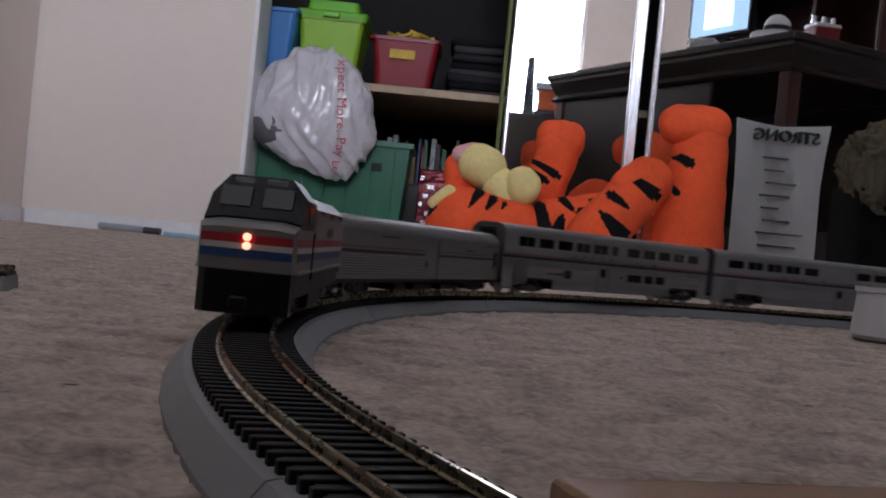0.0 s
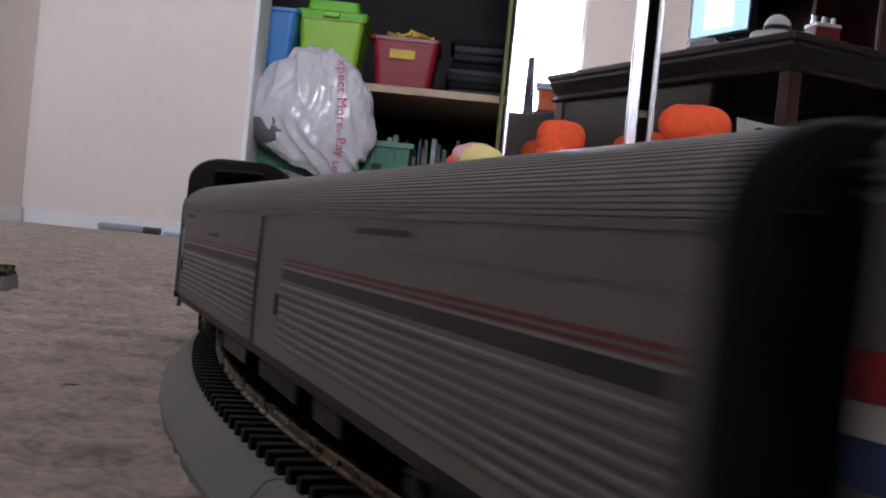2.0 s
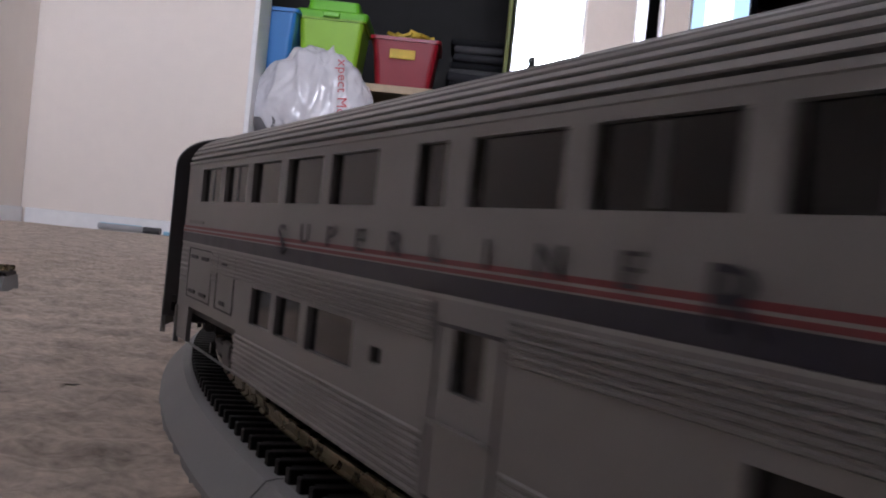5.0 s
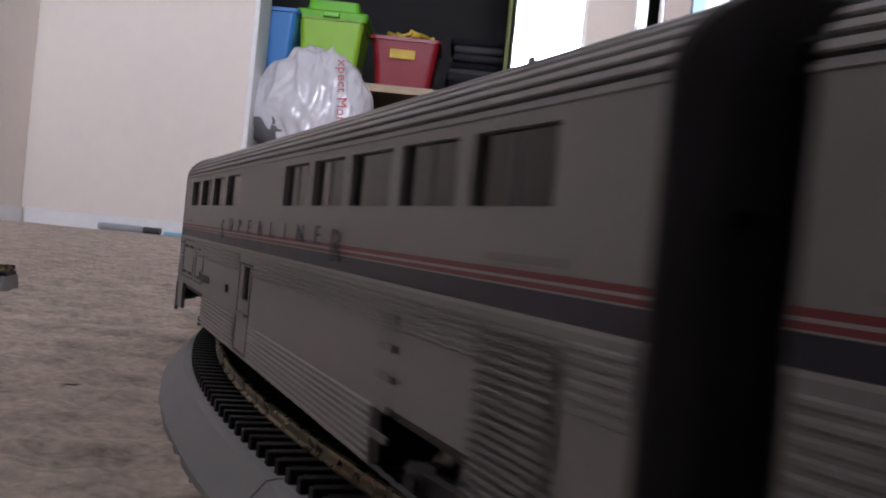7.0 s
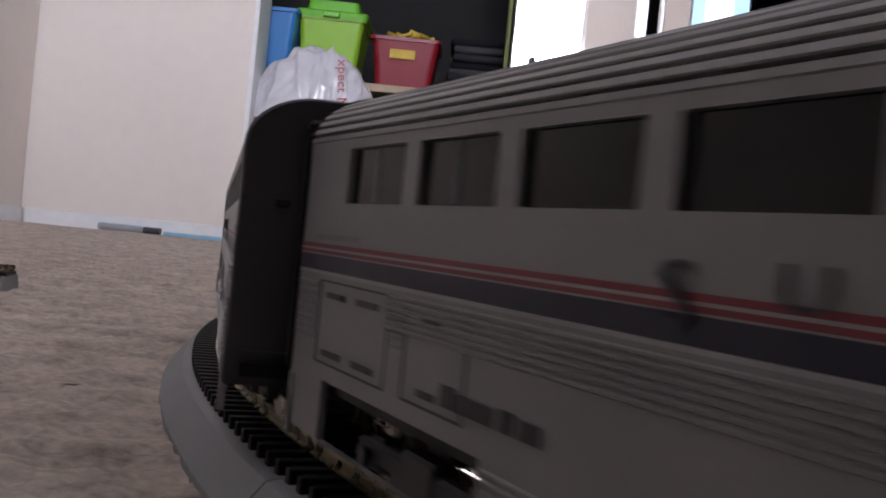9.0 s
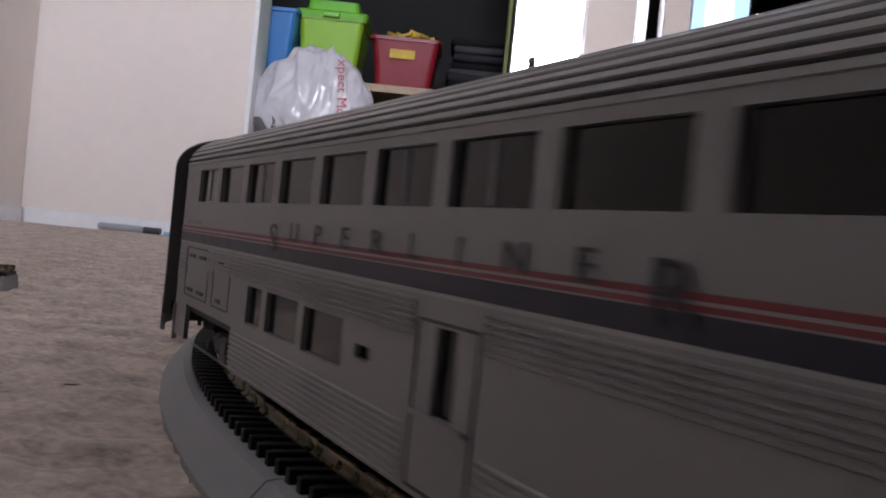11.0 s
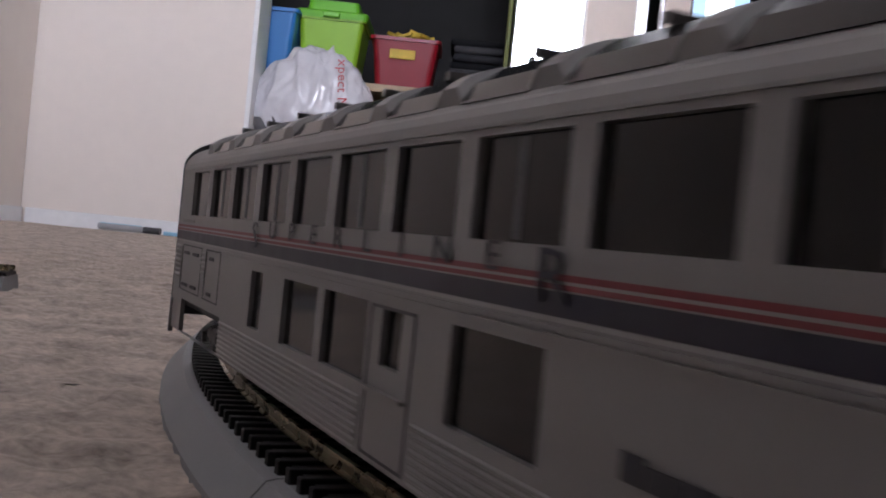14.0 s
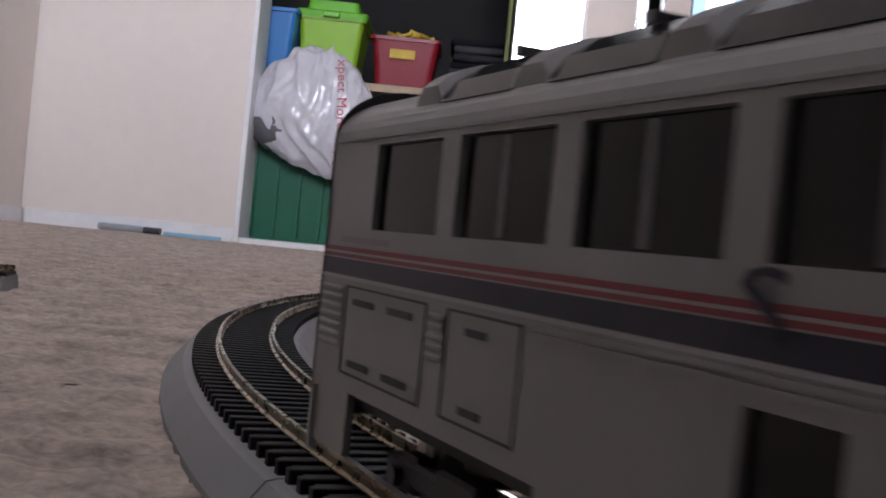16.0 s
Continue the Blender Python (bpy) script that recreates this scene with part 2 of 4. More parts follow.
part("window_sill", box(WX0 - .03, WX1 + .03, WY + 0.002, WY + .05, WZ0 - .03, WZ0 - .002, .004), WHITE, win)
tagged(part("backdrop", box(-1.6, 2.0, -2.6, -2.58, 0.2, 3.2), DAYLIGHT), "overexposed bright sky outside the window", "sky", kind="structure")
# trim
bm = box(-1.003, -0.500, WALL_Y - 0.011, WALL_Y - 0.001, -0.004, 0.034, 0.002)
setting("baseboard", bm, WHITE, "white painted baseboard with chipped end", "baseboard")
setting("baseboard_west", box(-1.016, -1.006, -1.6, WALL_Y - 0.014, -0.004, 0.034, 0.002), WHITE, "white painted baseboard in shade", "baseboard")
setting("trim", box(-0.504, -0.491, WALL_Y - 0.008, WALL_Y + 0.10, 0.0, 2.03, 0.002), WHITE, "white closet door jamb trim", "trim")
setting("closet_sill", box(-0.491, 2.2, WALL_Y - 0.004, WALL_Y + 0.07, -0.004, 0.012, 0.002), WHITE, "white sliding door floor track", "trim")


def mirror_door(x0, x1, y, label):
    d = empty("mirror_door", pose(x0, y, 0.0125))
    tagged(d, label, "mirror door", "sliding mirror doors")
    w = x1 - x0
    part("mirror", box(0.014, w - 0.03, 0.006, 0.012, 0.075, 2.0), MIRROR, d, "silvered mirror glass")
    for a, sw in ((0.0, 0.014), (w - 0.03, 0.03)):
        bm = bmesh.new()
        add_box(bm, a, a + sw, 0, 0.022, 0, 2.01, 0.004)
        add_box(bm, a + sw * .3, a + sw * .45, -0.004, 0.001, 0, 2.01, 0.001)
        part("stile", bm, CHROME, d, "shiny aluminium stile")
    bm = bmesh.new()
    add_box(bm, 0.0145, w - 0.031, 0, 0.022, 0.0, 0.074, 0.004)
    add_box(bm, 0.0145, w - 0.031, -0.006, 0.001, 0.066, 0.078, 0.002)
    add_box(bm, 0.0145, w - 0.031, -0.004, 0.001, 0.022, 0.028, 0.001)
    part("bottom_rail", bm, CHROME, d, "ridged aluminium bottom rail")
    part("top_rail", box(0.0145, w - 0.031, 0, 0.022, 1.97, 2.01, 0.003), CHROME, d)
    return d


mirror_door(0.116, 0.444, WALL_Y + 0.034, "mirror-fronted sliding closet door in an aluminium frame")
mirror_door(0.461, 2.16, WALL_Y + 0.004, "mirror-fronted sliding closet door overlapping its neighbour")

# ---- closet shelf and contents ----
K = 1.12


def spread(ob):
    """Set a closet thing to its true size and place."""
    x, y, z = ob.location
    ob.location, ob.scale = (x * K, y, z * K - 0.004), (K, K, K)
    return ob


SHELF_Z = 0.392
tagged(part("closet_shelf", box(-0.79, 0.9, 1.97, 2.41, SHELF_Z * K - 0.024, SHELF_Z * K - 0.004, 0.002), WOOD_LIGHT), "light wooden closet shelf", "shelf", kind="structure")


def tub(name, x, y, z, w, d, h, flare, material, label, category, lid=None, lid_h=0.03, rib=False):
    """A tapered open box with a rim and, if given, a lid with raised top."""
    t = spread(empty(name, pose(x, y, z)))
    tagged(t, label, category)

    def ring(hw, hd, zz, r=0.014, n=4):
        pts = []
        for cx, cy, a0 in ((hw - r, hd - r, 0), (-hw + r, hd - r, 90), (-hw + r, -hd + r, 180), (hw - r, -hd + r, 270)):
            for k in range(n + 1):
                a = radians(a0 + 90 * k / n)
                pts.append((cx + r * math.cos(a), cy + r * math.sin(a), zz))
        return pts
    a, b = w / 2, d / 2
    rings = [ring(a - flare, b - flare, 0), ring(a, b, h), ring(a + .006, b + .006, h), ring(a + .006, b + .006, h + .008), ring(a - .004, b - .004, h + .008), ring(a - flare - .004, b - flare - .004, 0.006)]
    part("body", loft(rings), material, t)
    if rib:
        for k in range(5):
            xx = -a + w * (k + .7) / 5.6
            part("rib", box(xx - .003, xx + .003, -b - .003, -b + flare + .001, .012, h - .012, .001), material, t)
    if lid:
        rings = [ring(a + .008, b + .008, h + .004), ring(a + .010, b + .010, h + .018), ring(a + .006, b + .006, h + .022), ring(a * .82, b * .82, h + .024), ring(a * .78, b * .78, h + lid_h), ring(a * .70, b * .70, h + lid_h + .002)]
        part("lid", loft(rings), lid, t, "moulded lid")
    return t


tub("storage_box", -0.462, 2.06, SHELF_Z + .0005, .15, .2, .145, .012, BLUE_BIN, "blue plastic storage box on the closet shelf", "storage box")
bx = tub("storage_tub", -0.312, 2.10, SHELF_Z + .0005, .152, .2, .145, .014, LIME, "lime green plastic tub with domed lid on the shelf", "storage tub", LIME_LID, .05)
part("handle", box(-.02, .02, -.118, -.100, .150, .163, .003), LIME_LID, bx)
rb = tub("storage_box", -0.134, 2.09, SHELF_Z + .0005, .155, .19, .112, .014, RED_BIN, "dark red plastic box filled with yellow packets", "storage box")
part("label_card", box(-.035, .025, -.0965, -.0945, .070, .092, .001), YELLOW, rb, "yellow printed label card")
bm = bmesh.new()
for k in range(26):
    add_box(bm, -.016, .016, -.02, .02, -.004, .004, .001, 1, pose(random.uniform(-.05, .05), random.uniform(-.07, .07), .118 + random.uniform(0, .022), random.uniform(-25, 25), random.uniform(-25, 25), random.uniform(0, 180)))
part("packets", bm, YELLOW, rb, "heap of yellow packets")


def folded_stack(x, y, z, w, d, n, label):
    t = spread(empty("folded_clothes", pose(x, y, z)))
    tagged(t, label, "clothes")
    zz = 0.0
    for k in range(n):
        h = random.uniform(.014, .026)
        bm = box(-w / 2 + random.uniform(-.01, .01), w / 2 + random.uniform(-.012, .012), -d / 2 + random.uniform(0, .02), d / 2, zz, zz + h, h * .42, 3)
        for v in bm.verts:
            v.co += Vector((0, 0, .003)) * noise.noise(v.co * 40)
        part("folded_garment", bm, DARK_CLOTH[k % 3], t, smooth=True)
        zz += h - .001


DARK_CLOTH = [mat("charcoal_cloth", (.032, .032, .036), .9, 0, .2, 60, .5, 300, spec=.15), mat("dark_grey_cloth", (.065, .063, .066), .9, 0, .2, 60, .5, 300, spec=.15), mat("black_cloth", (.014, .014, .016), .9, 0, .2, 60, .5, 300, spec=.15)]
folded_stack(0.045, 2.20, SHELF_Z + .001, .14, .2, 9, "stack of folded dark clothes on the closet shelf")
tagged(part("closet_post", box(.102, .112, 1.875, 1.90, .013, 2.0, .002), GREEN_WALL), "yellow-green painted closet upright", "post", kind="structure")

# recycling bin on the closet floor
gb = spread(empty("recycling_bin", pose(-0.284, 2.03, 0.013)))
tagged(gb, "dark green ribbed plastic recycling bin on the closet floor", "recycling bin")
a0, a1, b0, b1, HB = .172, .188, .095, .105, .235
ringf = lambda hw, hd, z: [(-hw, -hd, z), (hw, -hd, z), (hw, hd, z), (-hw, hd, z)]
bm = loft([ringf(a0, b0, 0), ringf(a1, b1, HB), ringf(a1 + .008, b1 + .008, HB), ringf(a1 + .008, b1 + .008, HB + .012), ringf(a1 - .004, b1 - .004, HB + .012), ringf(a0 - .004, b0 - .004, .005)])
part("body", bm, GREEN_BIN, gb)
for k in range(7):
    xx = -a0 + .02 + k * .051
    part("rib", box(xx - .0022, xx + .0022, -b1 - .006, -b0 + .001, .01, HB - .004, .001), GREEN_BIN, gb)
bm = bmesh.new()
cc = Vector((.062, -b1 - .0015, .192))
for k in range(3):
    a = radians(90 + 120 * k)
    m = Matrix.Translation(cc + Vector((.008 * math.cos(a), 0, .008 * math.sin(a)))) @ Euler((0, -a + radians(35), 0)).to_matrix().to_4x4()
    add_box(bm, -.006, .006, -.0005, .0005, -.0018, .0018, 0, 1, m)
    add_cyl(bm, .0038, 0, .001, m @ pose(.006, 0, 0, 90, 0, 0), 3)
for k in range(20):
    a = radians(18 * k)
    if 20 < (18 * k) % 180 < 160:
        add_box(bm, -.0012, .0012, -.0005, .0005, -.0017, .0017, 0, 1, Matrix.Translation(cc + Vector((.0165 * math.cos(a), 0, .0165 * math.sin(a)))) @ Euler((0, -a + radians(90), 0)).to_matrix().to_4x4())
part("recycling_mark", bm, PRINT_WHITE, gb, "white printed arrow mark")
part("number_mark", box(.105, .128, -b1 - .0055, -b1 - .001, .180, .196, .001), BLACK, gb, "dark printed mark")

# books standing behind the bin
COVERS = [mat("cover_" + n, c, .5, 0, .15, 60) for n, c in (("navy", (.03, .05, .14)), ("green", (.05, .16, .07)), ("maroon", (.16, .03, .03)), ("ochre", (.30, .20, .06)), ("grey", (.16, .16, .17)), ("black", (.015, .015, .016)), ("white", (.42, .42, .41)))]
tagged(part("low_shelf", box(-.45, .09, 2.18, 2.40, .012, .2035, .003), WOOD_DARK), "dark low book shelf in the closet", "shelf")
x = -.23
while x < .06:
    w, h = random.uniform(.007, .016), random.uniform(.075, .125)
    bk = spread(empty("book", pose(x + w / 2, 2.26, .1855, 0, random.uniform(-3, 1), 0)))
    tagged(bk, "thin book standing upright on the low shelf", "book", "books on the low shelf")
    part("cover", box(-w / 2, w / 2, -.07, .05, 0, h, .001), random.choice(COVERS), bk)
    x += w + random.uniform(.001, .004)

# shiny wrapped parcel beside the bin
pk = spread(empty("gift_bag", pose(-.036, 1.98, .013)))
tagged(pk, "dark red and black glossy gift bag with silver print", "gift bag")
FOIL = mat("dark_red_foil", (.12, .012, .018), .18, .6, .3, 30, .5, 50)
part("body", box(-.034, .034, -.03, .03, 0, .195, .004), FOIL, pk)
for k in range(7):
    zz = .05 + .02 * k
    part("silver_print", box(-.03 + .008 * (k % 3), -.022 + .012 * (k % 3), -.0325, -.0305, zz, zz + .01), CHROME, pk)
bm = bmesh.new()
for sgn in (-1, 1):
    add_cyl(bm, .0013, .0013, .034, pose(.012 * sgn, 0, .210, 0, 18 * -sgn, 0), 8)
part("handle", bm, CHROME, pk)


def carrier_bag():
    b = empty("carrier_bag", pose(-.357, 1.905, .335))
    tagged(b, "full white plastic carrier bag with red lettering", "carrier bag")
    bm = bmesh.new()
    bmesh.ops.create_icosphere(bm, subdivisions=6, radius=1.0)
    for v in bm.verts:
        p = v.co.copy()
        a = math.atan2(p.z, p.x)
        fold = .20 * abs(noise.noise(Vector((p.x * 3.4 + p.z * .8, p.y * 1.2, p.z * .7)))) + .12 * abs(noise.noise(Vector((p.x * 4.5 - p.z * 2.0, p.y * 2, p.z * 1.6)))) + .035 * abs(noise.noise(p * 7.0 + Vector((p.z * 3, 0, 0))))
        r = 1 - fold
        x, z = p.x * .172 * r, p.z * .168 * r
        if p.z > 0:
            t = p.z ** 1.5
            x = x * (1 - .30 * t) + .005 * t
            z += .012 * t
        else:
            x = x * (1 - .18 * p.z * p.z) + .075 * p.z * p.z
        v.co = (x, p.y * .060 * r, z)
    bmesh.ops.recalc_face_normals(bm, faces=bm.faces)
    part("bag_body", bm, BAG, b, smooth=True)
    bm = bmesh.new()
    bmesh.ops.create_icosphere(bm, subdivisions=4, radius=1.0)
    for v in bm.verts:
        p = v.co
        r = 1 - .25 * abs(noise.noise(p * 2.0))
        v.co = (p.x * .070 * r - .082, p.y * .040 * r - .006, p.z * .070 * r - .035)
    part("lining", bm, BAG_DARK, b, "dark contents seen through the side", smooth=True)
    m = Matrix.Translation((.078, -.0520, .012)) @ Euler((radians(90), 0, 0)).to_matrix().to_4x4() @ Euler((radians(-4), 0, radians(-86))).to_matrix().to_4x4()
    letters("xpect More. Pay", .034, m, BAG_PRINT, "lettering", b, .0004, 1.05)
    letters("Le", .028, m @ Matrix.Translation((.140, -.010, -.006)), BAG_PRINT, "lettering", b, .0004)
    return b


carrier_bag()

# ---- plush toy, one mesh ----


def plush():
    bm = bmesh.new()

    def blob(p, q, r0, r1, mi, stripes=(), nu=28, nv=26, squash=1.0):
        """A rounded limb from p to q; stripes: tapered dark bands (x, z, x, z, half widths) on the side that faces the room."""
        p, q = Vector(p), Vector(q)
        ax = (q - p)
        ln = ax.length
        ax.normalize()
        e1 = ax.cross(Vector((0, 1, 0)))
        e1 = e1.normalized() if e1.length > 1e-3 else Vector((1, 0, 0))
        e2 = ax.cross(e1)
        rows = []
        for i in range(nv + 1):
            u = i / nv
            ang = math.pi * u
            along = -r0 * math.cos(ang) if u < .5 else ln + r1 * math.cos(math.pi - ang)
            if u < .25:
                pos, rad = -r0 * math.cos(u * 2 * math.pi), r0 * math.sin(u * 2 * math.pi)
            elif u > .75:
                k = (1 - u) * 2 * math.pi
                pos, rad = ln + r1 * math.cos(k), r1 * math.sin(k)
            else:
                k = (u - .25) * 2
                pos, rad = ln * k, r0 + (r1 - r0) * k
            row = []
            for j in range(nu):
                a = 2 * math.pi * j / nu
                d = e1 * math.cos(a) + e2 * math.sin(a) * squash
                c = p + ax * pos + d * max(rad, 1e-4)
                c += d * .0035 * noise.noise(c * 30) if rad > .01 else Vector()
                row.append(bm.verts.new(c))
            rows.append((row, pos / max(ln, 1e-6)))
        for (ra, ka), (rb, kb) in zip(rows, rows[1:]):
            for j in range(nu):
                f = bm.faces.new((ra[j], ra[(j + 1) % nu], rb[(j + 1) % nu], rb[j]))
                f.material_index, f.smooth = mi, True
                mid = f.calc_center_median()
                if mid.y > p.y:
                    continue
                for xa, za, xb, zb, wa, wb in stripes:
                    dx, dz = xb - xa, zb - za
                    u = ((mid.x - xa) * dx + (mid.z - za) * dz) / (dx * dx + dz * dz)
                    if -.15 < u < 1.15:
                        off = abs((mid.x - xa) * dz - (mid.z - za) * dx) / math.hypot(dx, dz)
                        if off < (wa + (wb - wa) * u) * (1 if 0 < u < 1 else .55):
                            f.material_index = 3

    O, Yl, Pk = 0, 1, 2
    # standing leg with its flared foot
    blob((0.520, 1.670, 0.101), (0.535, 1.670, 0.336), 0.081, 0.055, O, [(0.462, 0.301, 0.504, 0.274, 0.006, 0.012), (0.460, 0.231, 0.482, 0.210, 0.006, 0.008)], 120, 170)
    blob((0.480, 1.660, 0.361), (0.545, 1.660, 0.360), 0.045, 0.046, O, (), 64, 60)
    blob((0.510, 1.665, 0.306), (0.541, 1.665, 0.263), 0.041, 0.049, O, ())
    blob((0.556, 1.670, 0.160), (0.560, 1.670, 0.118), 0.039, 0.042, O, ())
    # near lying leg and its paw
    blob((0.308, 1.600, 0.095), (0.413, 1.600, 0.226), 0.059, 0.053, O, [(0.319, 0.148, 0.370, 0.100, 0.008, 0.022), (0.366, 0.232, 0.426, 0.197, 0.007, 0.015), (0.331, 0.192, 0.365, 0.168, 0.011, 0.005)], 120, 170)
    blob((0.365, 1.585, 0.217), (0.401, 1.585, 0.241), 0.031, 0.037, O, ())
    # second lying leg
    blob((0.226, 1.660, 0.112), (0.349, 1.660, 0.141), 0.063, 0.061, O, [(0.193, 0.162, 0.209, 0.106, 0.011, 0.015), (0.240, 0.178, 0.264, 0.152, 0.011, 0.005), (0.242, 0.136, 0.232, 0.094, 0.008, 0.017), (0.285, 0.156, 0.298, 0.122, 0.019, 0.006), (0.299, 0.178, 0.323, 0.180, 0.004, 0.004)], 120, 170)
    # belly
    blob((0.046, 1.660, 0.094), (0.136, 1.660, 0.098), 0.090, 0.075, O, [(0.068, 0.177, 0.047, 0.140, 0.012, 0.004), (0.097, 0.163, 0.082, 0.137, 0.011, 0.004), (0.121, 0.154, 0.114, 0.140, 0.007, 0.002), (-0.027, 0.139, -0.042, 0.114, 0.009, 0.006)], 120, 170)
    # head
    blob((0.016, 1.690, 0.226), (0.021, 1.690, 0.177), 0.030, 0.032, O, ())
    blob((0.059, 1.660, 0.233), (0.074, 1.660, 0.225), 0.045, 0.047, Yl, ())
    blob((0.107, 1.650, 0.192), (0.127, 1.650, 0.178), 0.039, 0.036, Yl, ())
    blob((0.154, 1.630, 0.197), (0.156, 1.630, 0.192), 0.039, 0.039, Yl, ())
    blob((0.021, 1.665, 0.251), (0.044, 1.665, 0.259), 0.022, 0.021, Pk, ())
    blob((-0.029, 1.630, 0.141), (0.002, 1.630, 0.167), 0.013, 0.014, Yl, ())
    # raised far leg
    blob((0.212, 1.740, 0.200), (0.236, 1.740, 0.294), 0.046, 0.048, O, [(0.173, 0.260, 0.232, 0.228, 0.005, 0.010), (0.157, 0.244, 0.208, 0.214, 0.005, 0.009)], 120, 170)
    blob((0.216, 1.735, 0.320), (0.255, 1.735, 0.318), 0.034, 0.036, O, ())
    blob((0.225, 1.740, 0.303), (0.240, 1.740, 0.305), 0.043, 0.051, O, ())
    for v in bm.verts:
        if v.co.z < .012:
            v.co.z = .012 + (v.co.z - .012) * .05
        v.co.z -= .010
    bmesh.ops.recalc_face_normals(bm, faces=bm.faces)
    return tagged(part("plush_toy", bm, [PLUSH_ORANGE, PLUSH_YELLOW, PLUSH_PINK, PLUSH_BLACK]), "large orange plush toy with black bands and cream muzzle", "plush toy")


plush()

# ---- what stands on the camera's side of the mirrors ----
DESK_H = 0.90
dk = empty("desk", Matrix.Translation((1.135, 1.05, 0)) @ Euler((0, 0, math.atan2(-.809 * DEPTH, -.588))).to_matrix().to_4x4())
tagged(dk, "dark mahogany desk with heavy moulded edge", "desk")
# along x: the long edge, y positive: away to the left of it
part("desktop", box(-.01, 1.54, -.01, .86, DESK_H - .03, DESK_H, .008, 3), WOOD_DARK, dk)
part("moulding", loft([[(0 + o, 0 + o, z), (1.53 - o, 0 + o, z), (1.53 - o, .85 - o, z), (0 + o, .85 - o, z)] for o, z in ((.02, DESK_H - .13), (.014, DESK_H - .12), (.03, DESK_H - .10), (.012, DESK_H - .06), (.004, DESK_H - .045), (.004, DESK_H - .031))]), WOOD_DARK, dk, smooth=False)
for lx, ly in ((.03, .03), (.03, .76), (1.44, .03), (1.44, .76)):
    part("leg", box(lx, lx + .055, ly, ly + .055, 0, DESK_H - .131, .004), WOOD_RED, dk)
part("side_panel", box(.45, 1.43, .04, .06, .06, DESK_H - .132, .003), WOOD_DARK, dk)
part("back_panel", box(.09, 1.43, .78, .80, .25, DESK_H - .132, .003), WOOD_DARK, dk)

hutch = empty("hutch", dk.matrix_world @ Matrix.Translation((0, 0, DESK_H + .0005)))
tagged(hutch, "tall dark mahogany hutch standing on the desk", "hutch")
part("back_board", box(.02, 1.30, .815, .83, 0, .95, .003), WOOD_RED, hutch)
part("end_panel", box(-.001, .019, .42, .814, 0, .95, .003), WOOD_RED, hutch)
for hx in (.50, .98, 1.28):
    part("upright", box(hx, hx + .02, .60, .814, 0, .95, .003), WOOD_RED, hutch)
for hz in (.36, .83):
    part("shelf_board", box(.021, .499, .62, .814, hz, hz + .018, .003), WOOD_DARK, hutch)
    part("shelf_board", box(.521, .979, .62, .814, hz, hz + .018, .003), WOOD_DARK, hutch)

EDGE = Euler((0, 0, math.atan2(-.809 * DEPTH, -.588))).to_matrix().to_4x4()
mon = empty("monitor", Matrix.Translation((.985, .66, DESK_H + .0005)) @ EDGE)
tagged(mon, "computer monitor showing a blue and white picture", "monitor")
part("bezel", box(-.20, .155, .0, .03, .06, .36, .006), BLACK, mon)
part("stand", box(-.06, .06, .01, .10, 0, .06, .004), BLACK, mon)
part("screen", box(-.185, .140, -.003, -.001, .075, .345), SCREEN, mon, "lit blue picture")
part("screen_patch", box(-.10, .06, -.0055, -.0035, .10, .24), SCREEN_WHITE, mon, "bright white patch")
part("screen_patch", box(-.18, -.12, -.0055, -.0035, .20, .32), SCREEN_DARK, mon, "dark blue patch")
pp = empty("paper_stack", pose(.93, .72, DESK_H + .0005, 0, 0, 20))
tagged(pp, "ragged stack of white papers on the desk", "papers")
for k in range(4):
    part("sheet", box(-.05, .05, -.04, .04, .008 * k, .008 * k + .0075, .001), PAPER, pp, where=pose(random.uniform(-.01, .01), 0, 0, 0, 0, random.uniform(-20, 20)))

rt = empty("round_gadget", pose(1.12, .905, DESK_H + .0005))
tagged(rt, "white round gadget with a dark band on the desk", "gadget")
bm = bmesh.new()
add_cyl(bm, .085, .078, .022, pose(0, 0, .011), 36)
part("base", bm, WHITE, rt, smooth=False)
bm = bmesh.new()
bmesh.ops.create_uvsphere(bm, u_segments=28, v_segments=16, radius=.048, matrix=Matrix.Translation((.01, .01, .045)))
part("dome", bm, WHITE, rt, smooth=True)
bm = bmesh.new()
add_cyl(bm, .0495, .0495, .016, pose(.01, .01, .040), 32)
part("band", bm, BLACK, rt, "dark band")
rd = empty("red_box", pose(1.30, .90, DESK_H + .0005, 0, 0, -12))
tagged(rd, "red box with silver clutter on top", "box")
part("body", box(-.05, .05, -.04, .04, 0, .06, .004), RED_BIN, rd)
part("lid", box(-.052, .052, -.042, .042, .0605, .075, .003), CHROME, rd)
for k in range(5):
    bm = bmesh.new()
    add_cyl(bm, .009, .006, .03, pose(-.04 + .02 * k, .0, .0905), 12)
    part("bottle_cap", bm, (CHROME, BLACK)[k % 2], rd)

ps = empty("paper_scroll", pose(.985, 1.40, 0.0005))
tagged(ps, "white curled paper poster with green handwriting", "poster")
rings = []
for i in range(15):
    u = -.13 + .26 * i / 14
    y = -.045 + .9 * (u * u) * 2.2
    fl = .012 * (1 if i in (0, 14) else 0)
    rings.append([(u * (1 + .10 * max(0, (k - 6) / 2)), y + .004 * math.sin(k * .9), .5 * k / 8 + (.012 * abs(u) / .13 if k == 8 else 0)) for k in range(9)] + [(u * (1 + .10 * max(0, (k - 6) / 2)), y - .002 + .004 * math.sin(k * .9), .5 * k / 8 + (.012 * abs(u) / .13 if k == 8 else 0)) for k in range(8, -1, -1)])
part("sheet", loft(rings), PAPER, ps, smooth=False)
